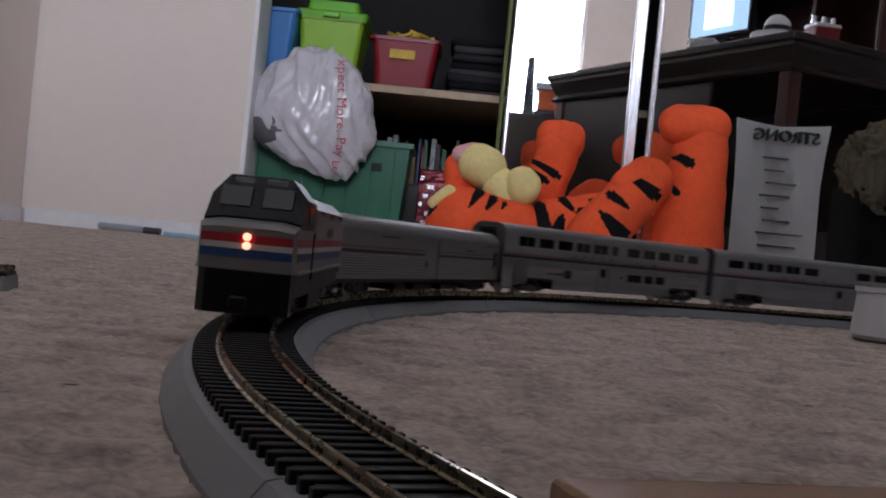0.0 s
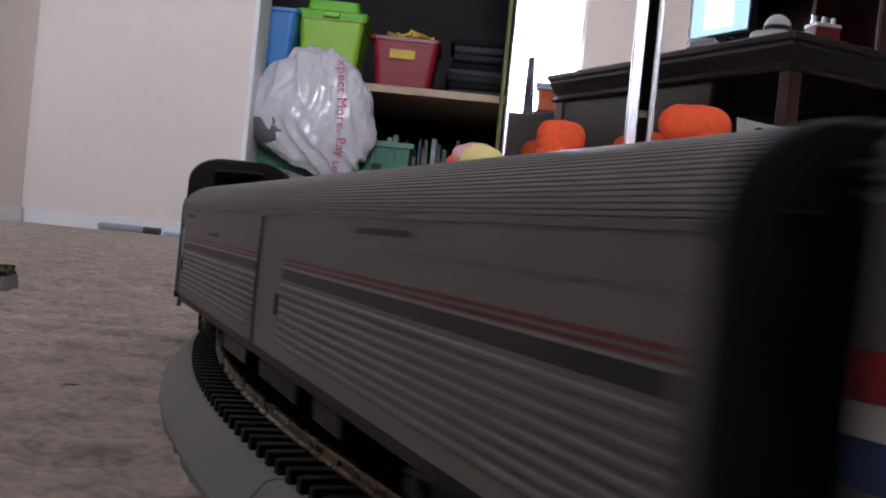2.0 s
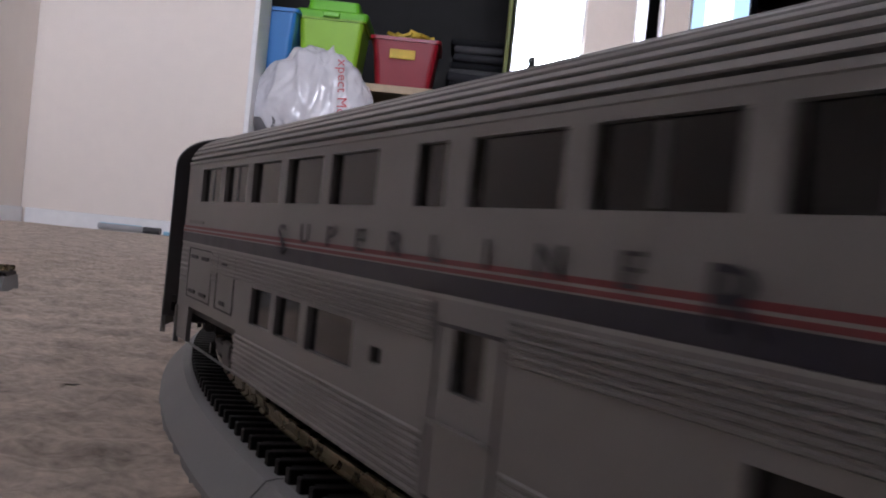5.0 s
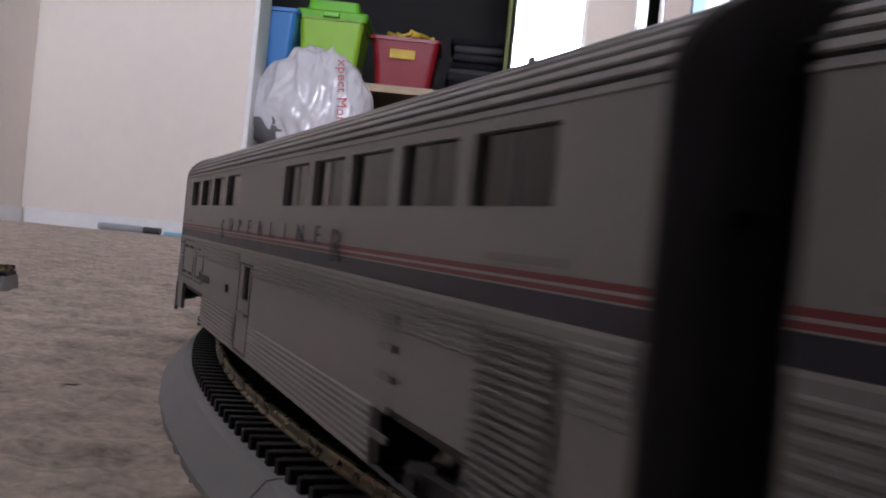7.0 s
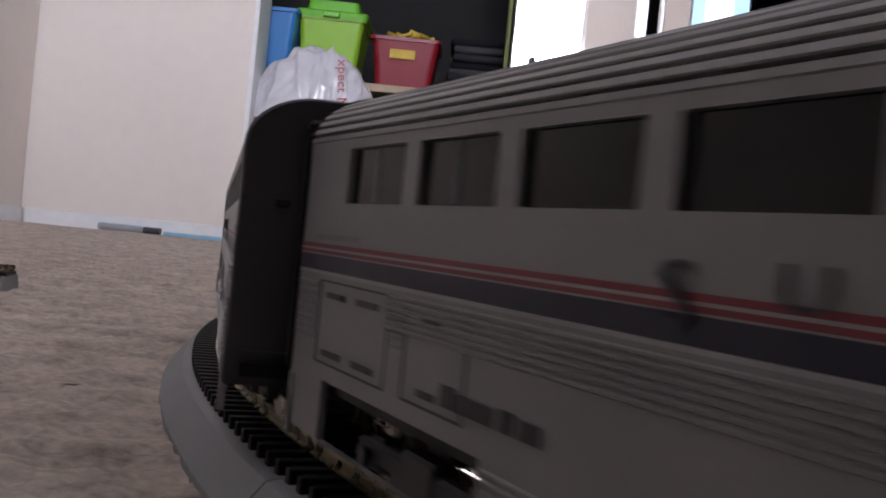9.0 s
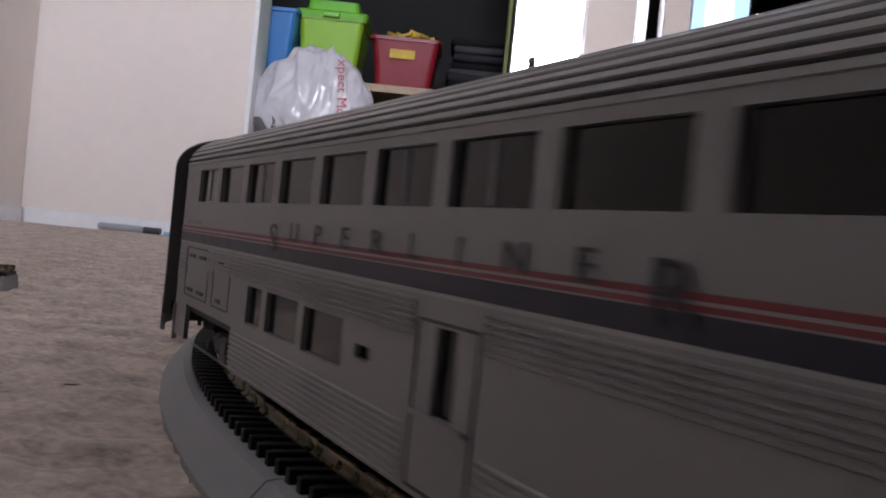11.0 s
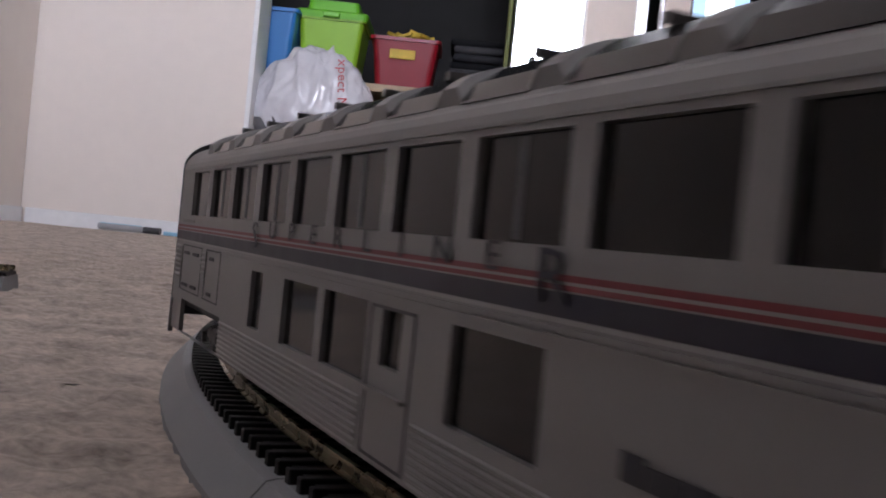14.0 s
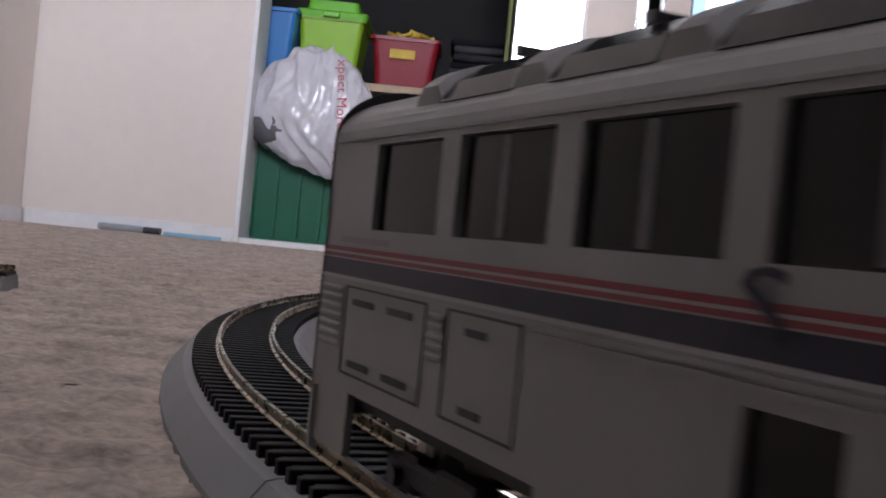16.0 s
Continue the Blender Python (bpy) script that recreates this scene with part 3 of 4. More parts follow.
flip = Euler((radians(90), 0, radians(180))).to_matrix().to_4x4()
letters("STRONG", .05, Matrix.Translation((.015, -.020, .468)) @ flip, INK, "heading", ps, .012)
for k in range(9):
    w = (.05, .045, .07, .06, .04, .065, .10, .08, .05)[k]
    part("writing_line", box(-.045 + .008 * (k % 3), -.045 + 1.5 * w, -.040, -.0255, .40 - .038 * k, .4045 - .038 * k), INK, ps)

st = empty("storage_cube", pose(1.33, 1.43, 0.0005))
tagged(st, "black fabric storage cube on the floor", "storage cube")
part("body", box(-.16, .16, -.12, .12, 0, .33, .01), DARK_CLOTH[2], st)
cl = empty("jacket", pose(1.27, 1.43, .332))
tagged(cl, "crumpled olive jacket draped over the storage cube", "jacket")
bm = bmesh.new()
bmesh.ops.create_icosphere(bm, subdivisions=6, radius=1)
for v in bm.verts:
    p = v.co.copy()
    r = 1 - .35 * abs(noise.noise(p * 2.1)) - .16 * abs(noise.noise(p * 5.0)) - .06 * abs(noise.noise(p * 11))
    v.co = (p.x * .15 * r, p.y * .14 * r + .03, max(p.z, -.45) * .15 * r + .06 - (.10 * max(0, p.y) if p.z < 0 else 0))
part("cloth", bm, OLIVE, cl, smooth=True)

ch = empty("office_chair", pose(.44, -.88, 0))
tagged(ch, "black office chair with curved mesh back", "office chair")
rings = []
for k in range(12):
    z = .60 + .62 * k / 11
    w = .045 - .025 * (k / 11)
    dy = -.05 * math.sin(k / 11 * 3.0)
    rings.append([(-w - .02 * (k / 11), dy - .012, z), (w - .02 * k / 11, dy - .012, z), (w - .02 * k / 11, dy + .012, z), (-w - .02 * k / 11, dy + .012, z)])
part("backrest", loft(rings), BLACK, ch, smooth=False)
part("seat", box(-.14, .10, -.18, .05, .44, .50, .02), BLACK, ch)
bm = bmesh.new()
add_cyl(bm, .025, .025, .40, pose(-.02, -.05, .24), 16)
part("gas_column", bm, METAL, ch)
for k in range(5):
    part("base_arm", box(0, .12, -.014, .014, .015, .045, .005), BLACK, ch, where=pose(-.02, -.05, 0, 0, 0, 72 * k + 36))
part("back_bar", box(-.02, .02, -.03, -.01, .46, .66, .005), BLACK, ch)

toy = empty("toy_house", pose(.56, -1.0, 0))
tagged(toy, "orange and black toy house on a tall dark stand", "toy")
part("stand", box(-.09, .09, -.07, .07, 0, .92, .005), WOOD_DARK, toy)
part("house", box(-.07, .07, -.05, .05, .9205, 1.05, .003), ORANGE_TOY, toy)
part("roof", loft([[(-.09, -.07, 1.0505), (.09, -.07, 1.0505), (.09, .07, 1.0505), (-.09, .07, 1.0505)], [(-.09, -.004, 1.10), (.09, -.004, 1.10), (.09, .004, 1.10), (-.09, .004, 1.10)]]), BLACK, toy)

# ---- loose things on the carpet ----
pn = empty("marker_pen", pose(-.735, 1.800, .0078, 0, 0, -9))
tagged(pn, "grey marker pen with pale blue band on the carpet", "pen")
bm = bmesh.new()
add_cyl(bm, .0075, .0075, .15, pose(0, 0, 0, 0, 90, 0), 18)
part("barrel", bm, GREY_PLASTIC, pn, smooth=False)
bm = bmesh.new()
add_cyl(bm, .0079, .0079, .04, pose(.058, 0, 0, 0, 90, 0), 18)
part("cap", bm, DARKGREY, pn)
part("label_strip", box(-.07, .03, -.004, .004, .0068, .0085, .0005), PALE_BLUE, pn)
bs = empty("brush", pose(-.580, 1.770, .0045, 0, 0, -10))
tagged(bs, "pale blue plastic stick on the carpet", "stick")
part("handle", box(-.065, .075, -.006, .006, -.004, .005, .002), PALE_BLUE, bs)
part("tip", box(.0755, .10, -.005, .005, -.0035, .004, .0015), WHITE, bs)

tb = empty("white_tub", pose(.409, .660, .0))
tagged(tb, "small milky white plastic tub on the carpet", "tub")
bm = loft([[(r * math.cos(2 * math.pi * k / 40), r * math.sin(2 * math.pi * k / 40), z) for k in range(40)] for r, z in ((.048, 0), (.052, .004), (.049, .040), (.051, .041), (.051, .045), (.047, .045), (.045, .005))])
part("body", bm, MILKY, tb, smooth=False)

wp = empty("wooden_strip", pose(.0232, .1405, .0, 0, 0, 17))
tagged(wp, "worn brown wooden strip lying inside the loop", "wooden strip")
bm = box(0, .16, -.021, 0, 0.0, .0058, .002, 3)
bmesh.ops.subdivide_edges(bm, edges=bm.edges, cuts=3)
for v in bm.verts:
    v.co.z += .0006 * noise.noise(v.co * 60)
part("strip", bm, WOOD_BROWN, wp)

# ---- depth of the room: what stands in it is set out from the near side by this factor ----
for ob in list(scene.collection.objects):
    if ob.parent is not None or ob.type not in ("MESH", "EMPTY"):
        continue
    if ob.type == "EMPTY":
        ob.location.y *= DEPTH
    elif ob.name == "plush_toy":
        for v in ob.data.vertices:
            v.co.y += 1.66 * (DEPTH - 1)
    else:
        n = len(ob.data.vertices)
        co = np.empty(n * 3)
        ob.data.vertices.foreach_get("co", co)
        co[1::3] *= DEPTH
        ob.data.vertices.foreach_set("co", co)
        ob.data.update()

# ---- railway track in sections ----
tie_mesh = None


def track_section(name, place, s0, s1, label, group):
    """A clip-together section between s0 and s1: grey roadbed, two rails, ties. place(s, off) gives the line."""
    sm = (s0 + s1) / 2
    o = place(sm, 0.0)
    t = empty(name, Matrix.Translation((o.x, o.y, 0)))
    tagged(t, label, "track", group)
    n = max(3, int((s1 - s0) / .009))
    prof = [(-.0236, -.005), (-.0234, -.0002), (-.0180, .0060), (-.0162, .0064), (.0162, .0064), (.0180, .0060), (.0234, -.0002), (.0236, -.005)]
    rings = []
    for k in range(n + 1):
        s = s0 + .0003 + (s1 - s0 - .0006) * k / n
        rings.append([(*(place(s, a) - o), z) for a, z in prof])
    part("roadbed", loft(rings), BED, t, "grey plastic roadbed with sloped shoulders")
    for side in (-.00825, .00825):
        rings = []
        for k in range(n + 1):
            s = s0 + (s1 - s0) * k / n
            rings.append([(*(place(s, side + a) - o), z) for a, z in ((-.0009, .0090), (.0009, .0090), (.0009, .0093), (.00028, .0096), (.00028, .0107), (.00052, .0109), (.00046, .0115), (-.00046, .0115), (-.00052, .0109), (-.00028, .0107), (-.00028, .0096), (-.0009, .0093))])
        part("rail", loft(rings), RAIL, t, "brassy metal rail")
    global tie_mesh
    if tie_mesh is None:
        bm = box(-.0011, .0011, -.0157, .0157, .0060, .0088, .0002, 1)
        tie_mesh = bpy.data.meshes.new("tie")
        bm.to_mesh(tie_mesh)
        bm.free()
        tie_mesh.materials.append(TIE)
    m = max(1, round((s1 - s0) / .0061))
    for k in range(m):
        s = s0 + (s1 - s0) * (k + .5) / m
        p, q = place(s, 0.0), place(s, .01)
        ob = new("tie", tie_mesh)
        ob.parent = t
        ob.matrix_basis = pose(p.x - o.x, p.y - o.y, 0, 0, 0, math.degrees(math.atan2(q.y - p.y, q.x - p.x)) - 90)
    # black web between the rails
    rings = []
    for k in range(n + 1):
        s = s0 + .0003 + (s1 - s0 - .0006) * k / n
        rings.append([(*(place(s, a) - o), z) for a, z in ((-.0136, .0063), (-.0136, .0081), (.0136, .0081), (.0136, .0063))])
    part("tie_web", loft(rings), TIE, t)
    return t


CUTS = [-1.829, -1.600, -1.371, -1.143, -.914, -.686, -.457, -.229, 0.0, .218, .437, .655, .874, ARC, ARC + .229, ARC + .457, ARC + .686, ARC + .914, ARC + 1.143, ARC + 1.371]
for a, b in zip(CUTS, CUTS[1:]):
    track_section("track_section", line, a, b, "curved model railway track on grey roadbed" if 0 <= a < ARC - .01 else "straight model railway track on grey roadbed", "track of the loop")
SPARE0, SPARE1 = Vector((-.226, .408 * DEPTH)), Vector((-.98, -.14 * DEPTH)).normalized()
track_section("spare_track", lambda s, off: SPARE0 + SPARE1 * s + off * Vector((-SPARE1.y, SPARE1.x)), 0.0, .11, "spare piece of model railway track lying loose", "loose track")

# ---- the train: x forward, y left, z up from the rail tops ----


def side_wall(L, half, z0, z1, holes, depth, sgn):
    """A flat body side with openings and their reveals; holes: x0, x1, z0, z1."""
    holes = [tuple(round(a, 5) for a in h) for h in holes]
    xs = sorted({round(-L / 2, 5), round(L / 2, 5), *(h[0] for h in holes), *(h[1] for h in holes)})
    zs = sorted({round(z0, 5), round(z1, 5), *(h[2] for h in holes), *(h[3] for h in holes)})
    bm = bmesh.new()
    y, yi = sgn * half, sgn * (half - depth)
    vs = {}

    def v(x, yy, z):
        k = (round(x, 6), round(yy, 6), round(z, 6))
        if k not in vs:
            vs[k] = bm.verts.new(k)
        return vs[k]
    for xa, xb in zip(xs, xs[1:]):
        for za, zb in zip(zs, zs[1:]):
            mx, mz = (xa + xb) / 2, (za + zb) / 2
            if any(h[0] < mx < h[1] and h[2] < mz < h[3] for h in holes):
                continue
            bm.faces.new((v(xa, y, za), v(xb, y, za), v(xb, y, zb), v(xa, y, zb)))
    for x0, x1, a, b in holes:
        c = [(x0, a), (x1, a), (x1, b), (x0, b)]
        for (p, q), (r, s) in zip(c, c[1:] + c[:1]):
            bm.faces.new((v(p, y, q), v(r, y, s), v(r, yi, s), v(p, yi, q)))
    # inner skin closes the wall's thickness at the edges
    bmesh.ops.recalc_face_normals(bm, faces=bm.faces)
    if sum(f.normal.y * sgn for f in bm.faces if abs(f.normal.y) > .9) < 0:
        bmesh.ops.reverse_faces(bm, faces=bm.faces)
    return bm


def roof_profile(half, zs, zt, ribs=0, rx=.0115):
    """Rounded roof from one eave over to the other; ribs: ridges and grooves along each shoulder."""
    def at(deg, out=0.0):
        a = radians(deg)
        return (half - rx + (rx + out) * math.cos(a), zs + (zt - zs + out) * math.sin(a))
    side = []
    if ribs:
        n = ribs
        for k in range(n):
            d = 84.0 * k / n
            w = 84.0 / n
            side += [at(d), at(d + w * .12, .015 / n ** 2), at(d + w * .62, .015 / n ** 2), at(d + w * .74, -.05 / n ** 2), at(d + w * .90, -.05 / n ** 2)]
        side.append(at(88))
    else:
        side = [at(9.0 * k) for k in range(11)]
    return side + [(-y, z) for y, z in side[::-1]]


def rib_band(x0, x1, z0, z1, half, sgn, pitch=.0011, out=.00035):
    """Fluted sheet on the side: a row of ridges."""
    n = max(1, round((z1 - z0) / pitch))
    bm = bmesh.new()
    y = sgn * half
    pts = []
    for k in range(n):
        za = z0 + (z1 - z0) * k / n
        h = (z1 - z0) / n
        pts += [(y + sgn * .00005, za), (y + sgn * out, za + h * .25), (y + sgn * out, za + h * .55), (y + sgn * .00005, za + h * .75)]
    pts.append((y + sgn * .00005, z1))
    a = [bm.verts.new((x0, p, z)) for p, z in pts]
    b = [bm.verts.new((x1, p, z)) for p, z in pts]
    for i in range(len(pts) - 1):
        f = (a[i], b[i], b[i + 1], a[i + 1])
        bm.faces.new(f if sgn < 0 else f[::-1])
    return bm


def bogie(car, x, wheelbase, axles=2, half=.0118, zc=.0058):
    """A truck: two side frames with journals, wheels on axles."""
    t = new("bogie")
    t.parent = car
    t.matrix_basis = pose(x, 0, 0)
    t.empty_display_size = .01
    for sgn in (-1, 1):
        bm = bmesh.new()
        add_box(bm, -wheelbase / 2 - .006, wheelbase / 2 + .006, sgn * half - .0012, sgn * half + .0012, zc - .0015, zc + .0015, .0005, 1)
        add_box(bm, -.005, .005, sgn * half - .0016, sgn * half + .0018, zc - .0032, zc + .0028, .0005, 1)
        for k in range(axles):
            xx = -wheelbase / 2 + wheelbase * k / (axles - 1)
            add_box(bm, xx - .0026, xx + .0026, sgn * half - .001, sgn * half + .002, zc - .0026, zc + .0022, .0006, 1)
            add_cyl(bm, .0014, .0014, .0012, pose(xx, sgn * (half + .0024), zc - .0005, 90, 0, 0), 10)
        add_box(bm, -wheelbase * .32, -wheelbase * .18, sgn * half - .001, sgn * half + .0016, zc - .003, zc + .0005, .0004, 1)
        add_box(bm, wheelbase * .18, wheelbase * .32, sgn * half - .001, sgn * half + .0016, zc - .003, zc + .0005, .0004, 1)
        part("side_frame", bm, DARKGREY, t)
    for k in range(axles):
        xx = -wheelbase / 2 + wheelbase * k / (axles - 1)
        bm = bmesh.new()
        for sgn in (-1, 1):
            add_cyl(bm, .0053, .0053, .0022, pose(xx, sgn * .0083, .0054, 90, 0, 0), 24)
            add_cyl(bm, .0061, .0061, .0005, pose(xx, sgn * .0070, .0054, 90, 0, 0), 24)
        add_cyl(bm, .001, .001, .021, pose(xx, 0, .0054, 90, 0, 0), 8)
        part("wheelset", bm, METAL, t, "bright metal wheels")
    part("bolster", box(-.004, .004, -.0105, .0105, .008, .0112, .0005, 1), BLACK, t)
    return t


def coupler(car, x, sgn):
    bm = bmesh.new()
    add_box(bm, min(0, sgn * .008), max(0, sgn * .008), -.0012, .0012, .0065, .0085, .0003, 1)
    add_box(bm, min(sgn * .006, sgn * .010), max(sgn * .006, sgn * .010), -.003, .003, .0055, .0095, .0006, 1)
    part("coupler", bm, BLACK, car, "black knuckle coupler", where=pose(x, 0, 0))


def end_wall(car, L, half, z0, zs, zt, sgn, door_w=.0062):
    """Dark end sheet following the roof, with a recessed gangway surround."""
    prof = [(-half, z0)] + [(y, z) for y, z in roof_profile(half, zs, zt)][::-1] + [(half, z0)]
    rings = [[(sgn * (L / 2 + .00002), y * 1.012, z + .0004) for y, z in prof], [(sgn * (L / 2 + .0005), y * .99, z) for y, z in prof]]
    part("end_wall", loft(rings), DARKGREY, car, "dark grey end wall")
    bm = bmesh.new()
    x0, x1 = sorted((sgn * (L / 2 + .0006), sgn * (L / 2 + .0034)))
    add_box(bm, x0, x1, -door_w - .002, -door_w, .012, zt * .90, .0006, 1)
    add_box(bm, x0, x1, door_w, door_w + .002, .012, zt * .90, .0006, 1)
    add_box(bm, x0, x1, -door_w - .002, door_w + .002, zt * .90 + .0001, zt * .94, .0006, 1)
    part("gangway", bm, BLACK, car, "black rubber gangway surround")
    part("end_door", box(*sorted((sgn * (L / 2 + .0006), sgn * (L / 2 + .0010))), -door_w + .0002, door_w - .0002, .012, zt * .895), BLACK, car)
    for yy in (-half * .62, half * .62):
        part("marker_light", box(*sorted((sgn * (L / 2 + .0006), sgn * (L / 2 + .0012))), yy - .0012, yy + .0012, .0375, .0390, .0003, 1), BLACK, car)
        part("end_step", box(*sorted((sgn * (L / 2 + .0006), sgn * (L / 2 + .0014))), yy - .0045, yy + .0045, .0135, .0142), GREY_PRINT, car)
        part("end_step", box(*sorted((sgn * (L / 2 + .0006), sgn * (L / 2 + .0012))), yy - .0045, yy + .0045, .0100, .0122), BLACK, car)


def outline(x0, x1, z0, z1, y, sgn, t=.0003):
    bm = bmesh.new()
    yy = sorted((sgn * y, sgn * (y + .00012)))
    for a in ((x0, x0 + t, z0, z1), (x1 - t, x1, z0, z1), (x0 + t, x1 - t, z0, z0 + t), (x0 + t, x1 - t, z1 - t, z1)):
        add_box(bm, a[0], a[1], yy[0], yy[1], a[2], a[3])
    return bm


def superliner(label, upper, lower, door, kind, letters_at=None, logo=None):
    """Double-deck coach. upper, lower: window spans; door: entry door span; kind: coach, lounge, sleeper."""
    L, half, ZS, ZT = .298, .0178, .0472, .0552
    car = empty("passenger_car")
    tagged(car, label, "model train car", "double-deck cars of the model train")
    zu0, zu1 = (.0351, .0460) if kind == "lounge" else (.0384, .0459)
    BOG = .110
    Z0 = .0055
    # bogie cut-outs in the lower skirt
    for sgn in (-1, 1):
        holes = [(a, b, zu0, zu1) for a, b in upper]
        holes += [(a, b, c, d) for a, b, c, d in lower]
        cuts = [(-.1345, -.0855, Z0, .0138), (.0855, .1345, Z0, .0138)]
        ob = part("body_side", side_wall(L, half, Z0, ZS, holes + cuts, .0011, sgn), SILVER, car, "silver painted side")
        for a, b in upper:
            w = part("window", box(a + .00005, b - .00005, *sorted((sgn * (half - .0014), sgn * (half - .0009))), zu0 + .00005, zu1 - .00005), PANE, car, "dark tinted window")
            if random.random() < .55:
                part("blind", box(a + (b - a) * .42, a + (b - a) * .5, *sorted((sgn * (half - .00085), sgn * (half - .0008))), zu0 + .0003, zu1 - .0003), CURTAIN, w)
        for a, b, c, d in lower:
            part("window", box(a + .00005, b - .00005, *sorted((sgn * (half - .0014), sgn * (half - .0009))), c + .00005, d - .00005), PANE, car, "dark tinted window")
        yb = sorted((sgn * (half + .00002), sgn * (half + .00014)))
        part("stripe", box(-L / 2, L / 2, *yb, .0288, .0310), NAVY, car, "navy stripe")
        part("stripe", box(-L / 2, L / 2, *yb, .03105, .03235), PIN_WHITE, car, "white pinstripe")
        yr = sorted((sgn * (half + .0001), sgn * (half + .0002)))
        part("stripe", box(-L / 2, L / 2, *yr, .0312, .0317), MAROON, car, "red pinstripe")
        part("stripe", box(-L / 2, L / 2, *yr, .0320, .0326), MAROON, car, "red pinstripe")
        part("stripe", box(-L / 2, L / 2, *yb, .0283, .02870), PIN_WHITE, car, "white pinstripe")
        if kind != "lounge":
            for a, b in ((-.1125, door[0] - .001), (door[1] + .001, .1175)):
                part("fluting", rib_band(a, b, .0234, .0280, half, sgn, .00078), SILVER, car, "fluted silver sheet")
        else:
            for z in (.0268, .0276):
                part("belt_bead", box(-.088, L / 2 - .001, *sorted((sgn * half, sgn * (half + .0004))), z, z + .0004), SILVER, car)
        for a, b in ((-.0850, door[0] - .002), (door[1] + .002, .0850)):
            part("fluting", rib_band(a, b, .0056, .0134, half, sgn, .0010), SILVER, car, "fluted silver sheet")
        part("louvre", rib_band(.1190, .1365, .0085, .0274, half, sgn, .00095, .0006), SHADE_SILVER, car, "fine louvred vent")
        if kind != "lounge":
            part("fluting", rib_band(.1375, L / 2 - .0008, .0218, .0278, half, sgn, .0010), SILVER, car, "fluted silver sheet")
        part("fluting", rib_band(-L / 2 + .001, -.1400, .0190, .0276, half, sgn, .0012), SILVER, car)
        part("fluting", rib_band(-.1112, -.1072, .0215, .0270, half, sgn, .0012), SILVER, car)
        for a, b in ((-.1385, -.1120), (-.1065, -.0900)):
            part("hatch", outline(a, b, .0160, .0276, half, sgn), GREY_PRINT, car, "equipment hatch seam")
            for u in (.12, .58) if b - a > .02 else (.30,):
                for z in (.0252, .0172):
                    part("hatch_vent", box(a + (b - a) * u, a + (b - a) * (u + .28), *sorted((sgn * (half + .0001), sgn * (half + .0003))), z, z + .0008), GREY_PRINT, car)
        if kind == "sleeper":
            for k in range(5):
                z = .0095 + .0037 * k
                part("ladder_step", box(.0868, .0930, *sorted((sgn * (half + .0001), sgn * (half + .0006))), z, z + .0009), SHADE_SILVER, car, "grab step")
        for x in (-L / 2 + .0012, L / 2 - .0022):
            part("corner_step", box(x, x + .0010, *sorted((sgn * (half - .0006), sgn * (half + .0006))), .0040, .0130), SILVER, car)
        part("entry_door", outline(door[0], door[1], .0062, .0257, half, sgn, .0004), GREY_PRINT, car, "entry door seam")
        part("door_step", box(door[0] + .001, door[1] - .001, *sorted((sgn * (half + .0001), sgn * (half + .0009))), .0146, .0151), SILVER, car)
        # writing along the side and plain marks for the emblem and numbers
        c, wd = letters_at
        m = Matrix.Translation((c, sgn * (half + .0004), .0335)) @ Euler((radians(90), 0, 0 if sgn < 0 else radians(180))).to_matrix().to_4x4()
        text, n = "UPERLINE", 8
        for k, chx in enumerate(text):
            letters(chx, .0044, m @ Matrix.Translation((-wd / 2 + wd * (k + 1) / 9, 0, 0)) @ Matrix.Diagonal((1.75, 1.0, 1.0, 1.0)), GREY_PRINT, "letter", car, .00006)
        for chx, q in (("S", 0), ("R", 9)):
            letters(chx, .0072, m @ Matrix.Translation((-wd / 2 + wd * q / 9, -.0014, .00012)) @ Matrix.Diagonal((1.6, 1.0, 1.0, 1.0)), NAVY, "letter", car, .00006)
        lx = logo
        bm = bmesh.new()
        for k, (w, h) in enumerate(((.0032, .0014), (.0050, .0009), (.0032, .0009), (.0024, .0012), (.0036, .0009))):
            add_box(bm, -.0100 + .0044 * k - w / 2, -.0100 + .0044 * k + w / 2, -.00006, .00006, -.0009, h)
        part("emblem", bm, GREY_PRINT, car, where=pose(lx, sgn * (half + .0003), .0182))
        for xx in (-.1335, .1265):
            part("number_bar", box(xx - .0085, xx + .0085, *sorted((sgn * (half + .0001), sgn * (half + .0002))), .0332, .0340), SHADE_SILVER, car)
    if kind == "lounge":
        prof = roof_profile(half, ZS, ZT - .001, 0)
        part("roof", loft([[(x, y, z) for y, z in prof] for x in (-L / 2, L / 2)], closed=True), SILVER, car, "silver roof", smooth=False)
        for sgn in (-1, 1):
            for z in (.0468, .0480, .0495):
                part("roof_bead", box(-L / 2 + .002, L / 2 - .002, *sorted((sgn * (half - .0006 - (z - .0468) * .35), sgn * (half + .0003 - (z - .0468) * .45))), z, z + .0004), SILVER, car)
            for k in range(10):
                xx = -.1078 + .02436 * k
                rings = []
                for dx in (-.0085, .0085):
                    pr = [(sgn * y, z) for y, z in ((.0168, .0503), (.0150, .0530), (.0115, .0553), (.0060, .0560), (.0060, .0535), (.0150, .0495))]
                    rings.append([(xx + dx, y, z) for y, z in pr])
                part("roof_window", loft(rings), PANE, car, "curved roof window")
                part("roof_window_bar", box(xx - .0007, xx + .0007, *sorted((sgn * .0045, sgn * .0120)), .0555, .0566), SHADE_SILVER, car)
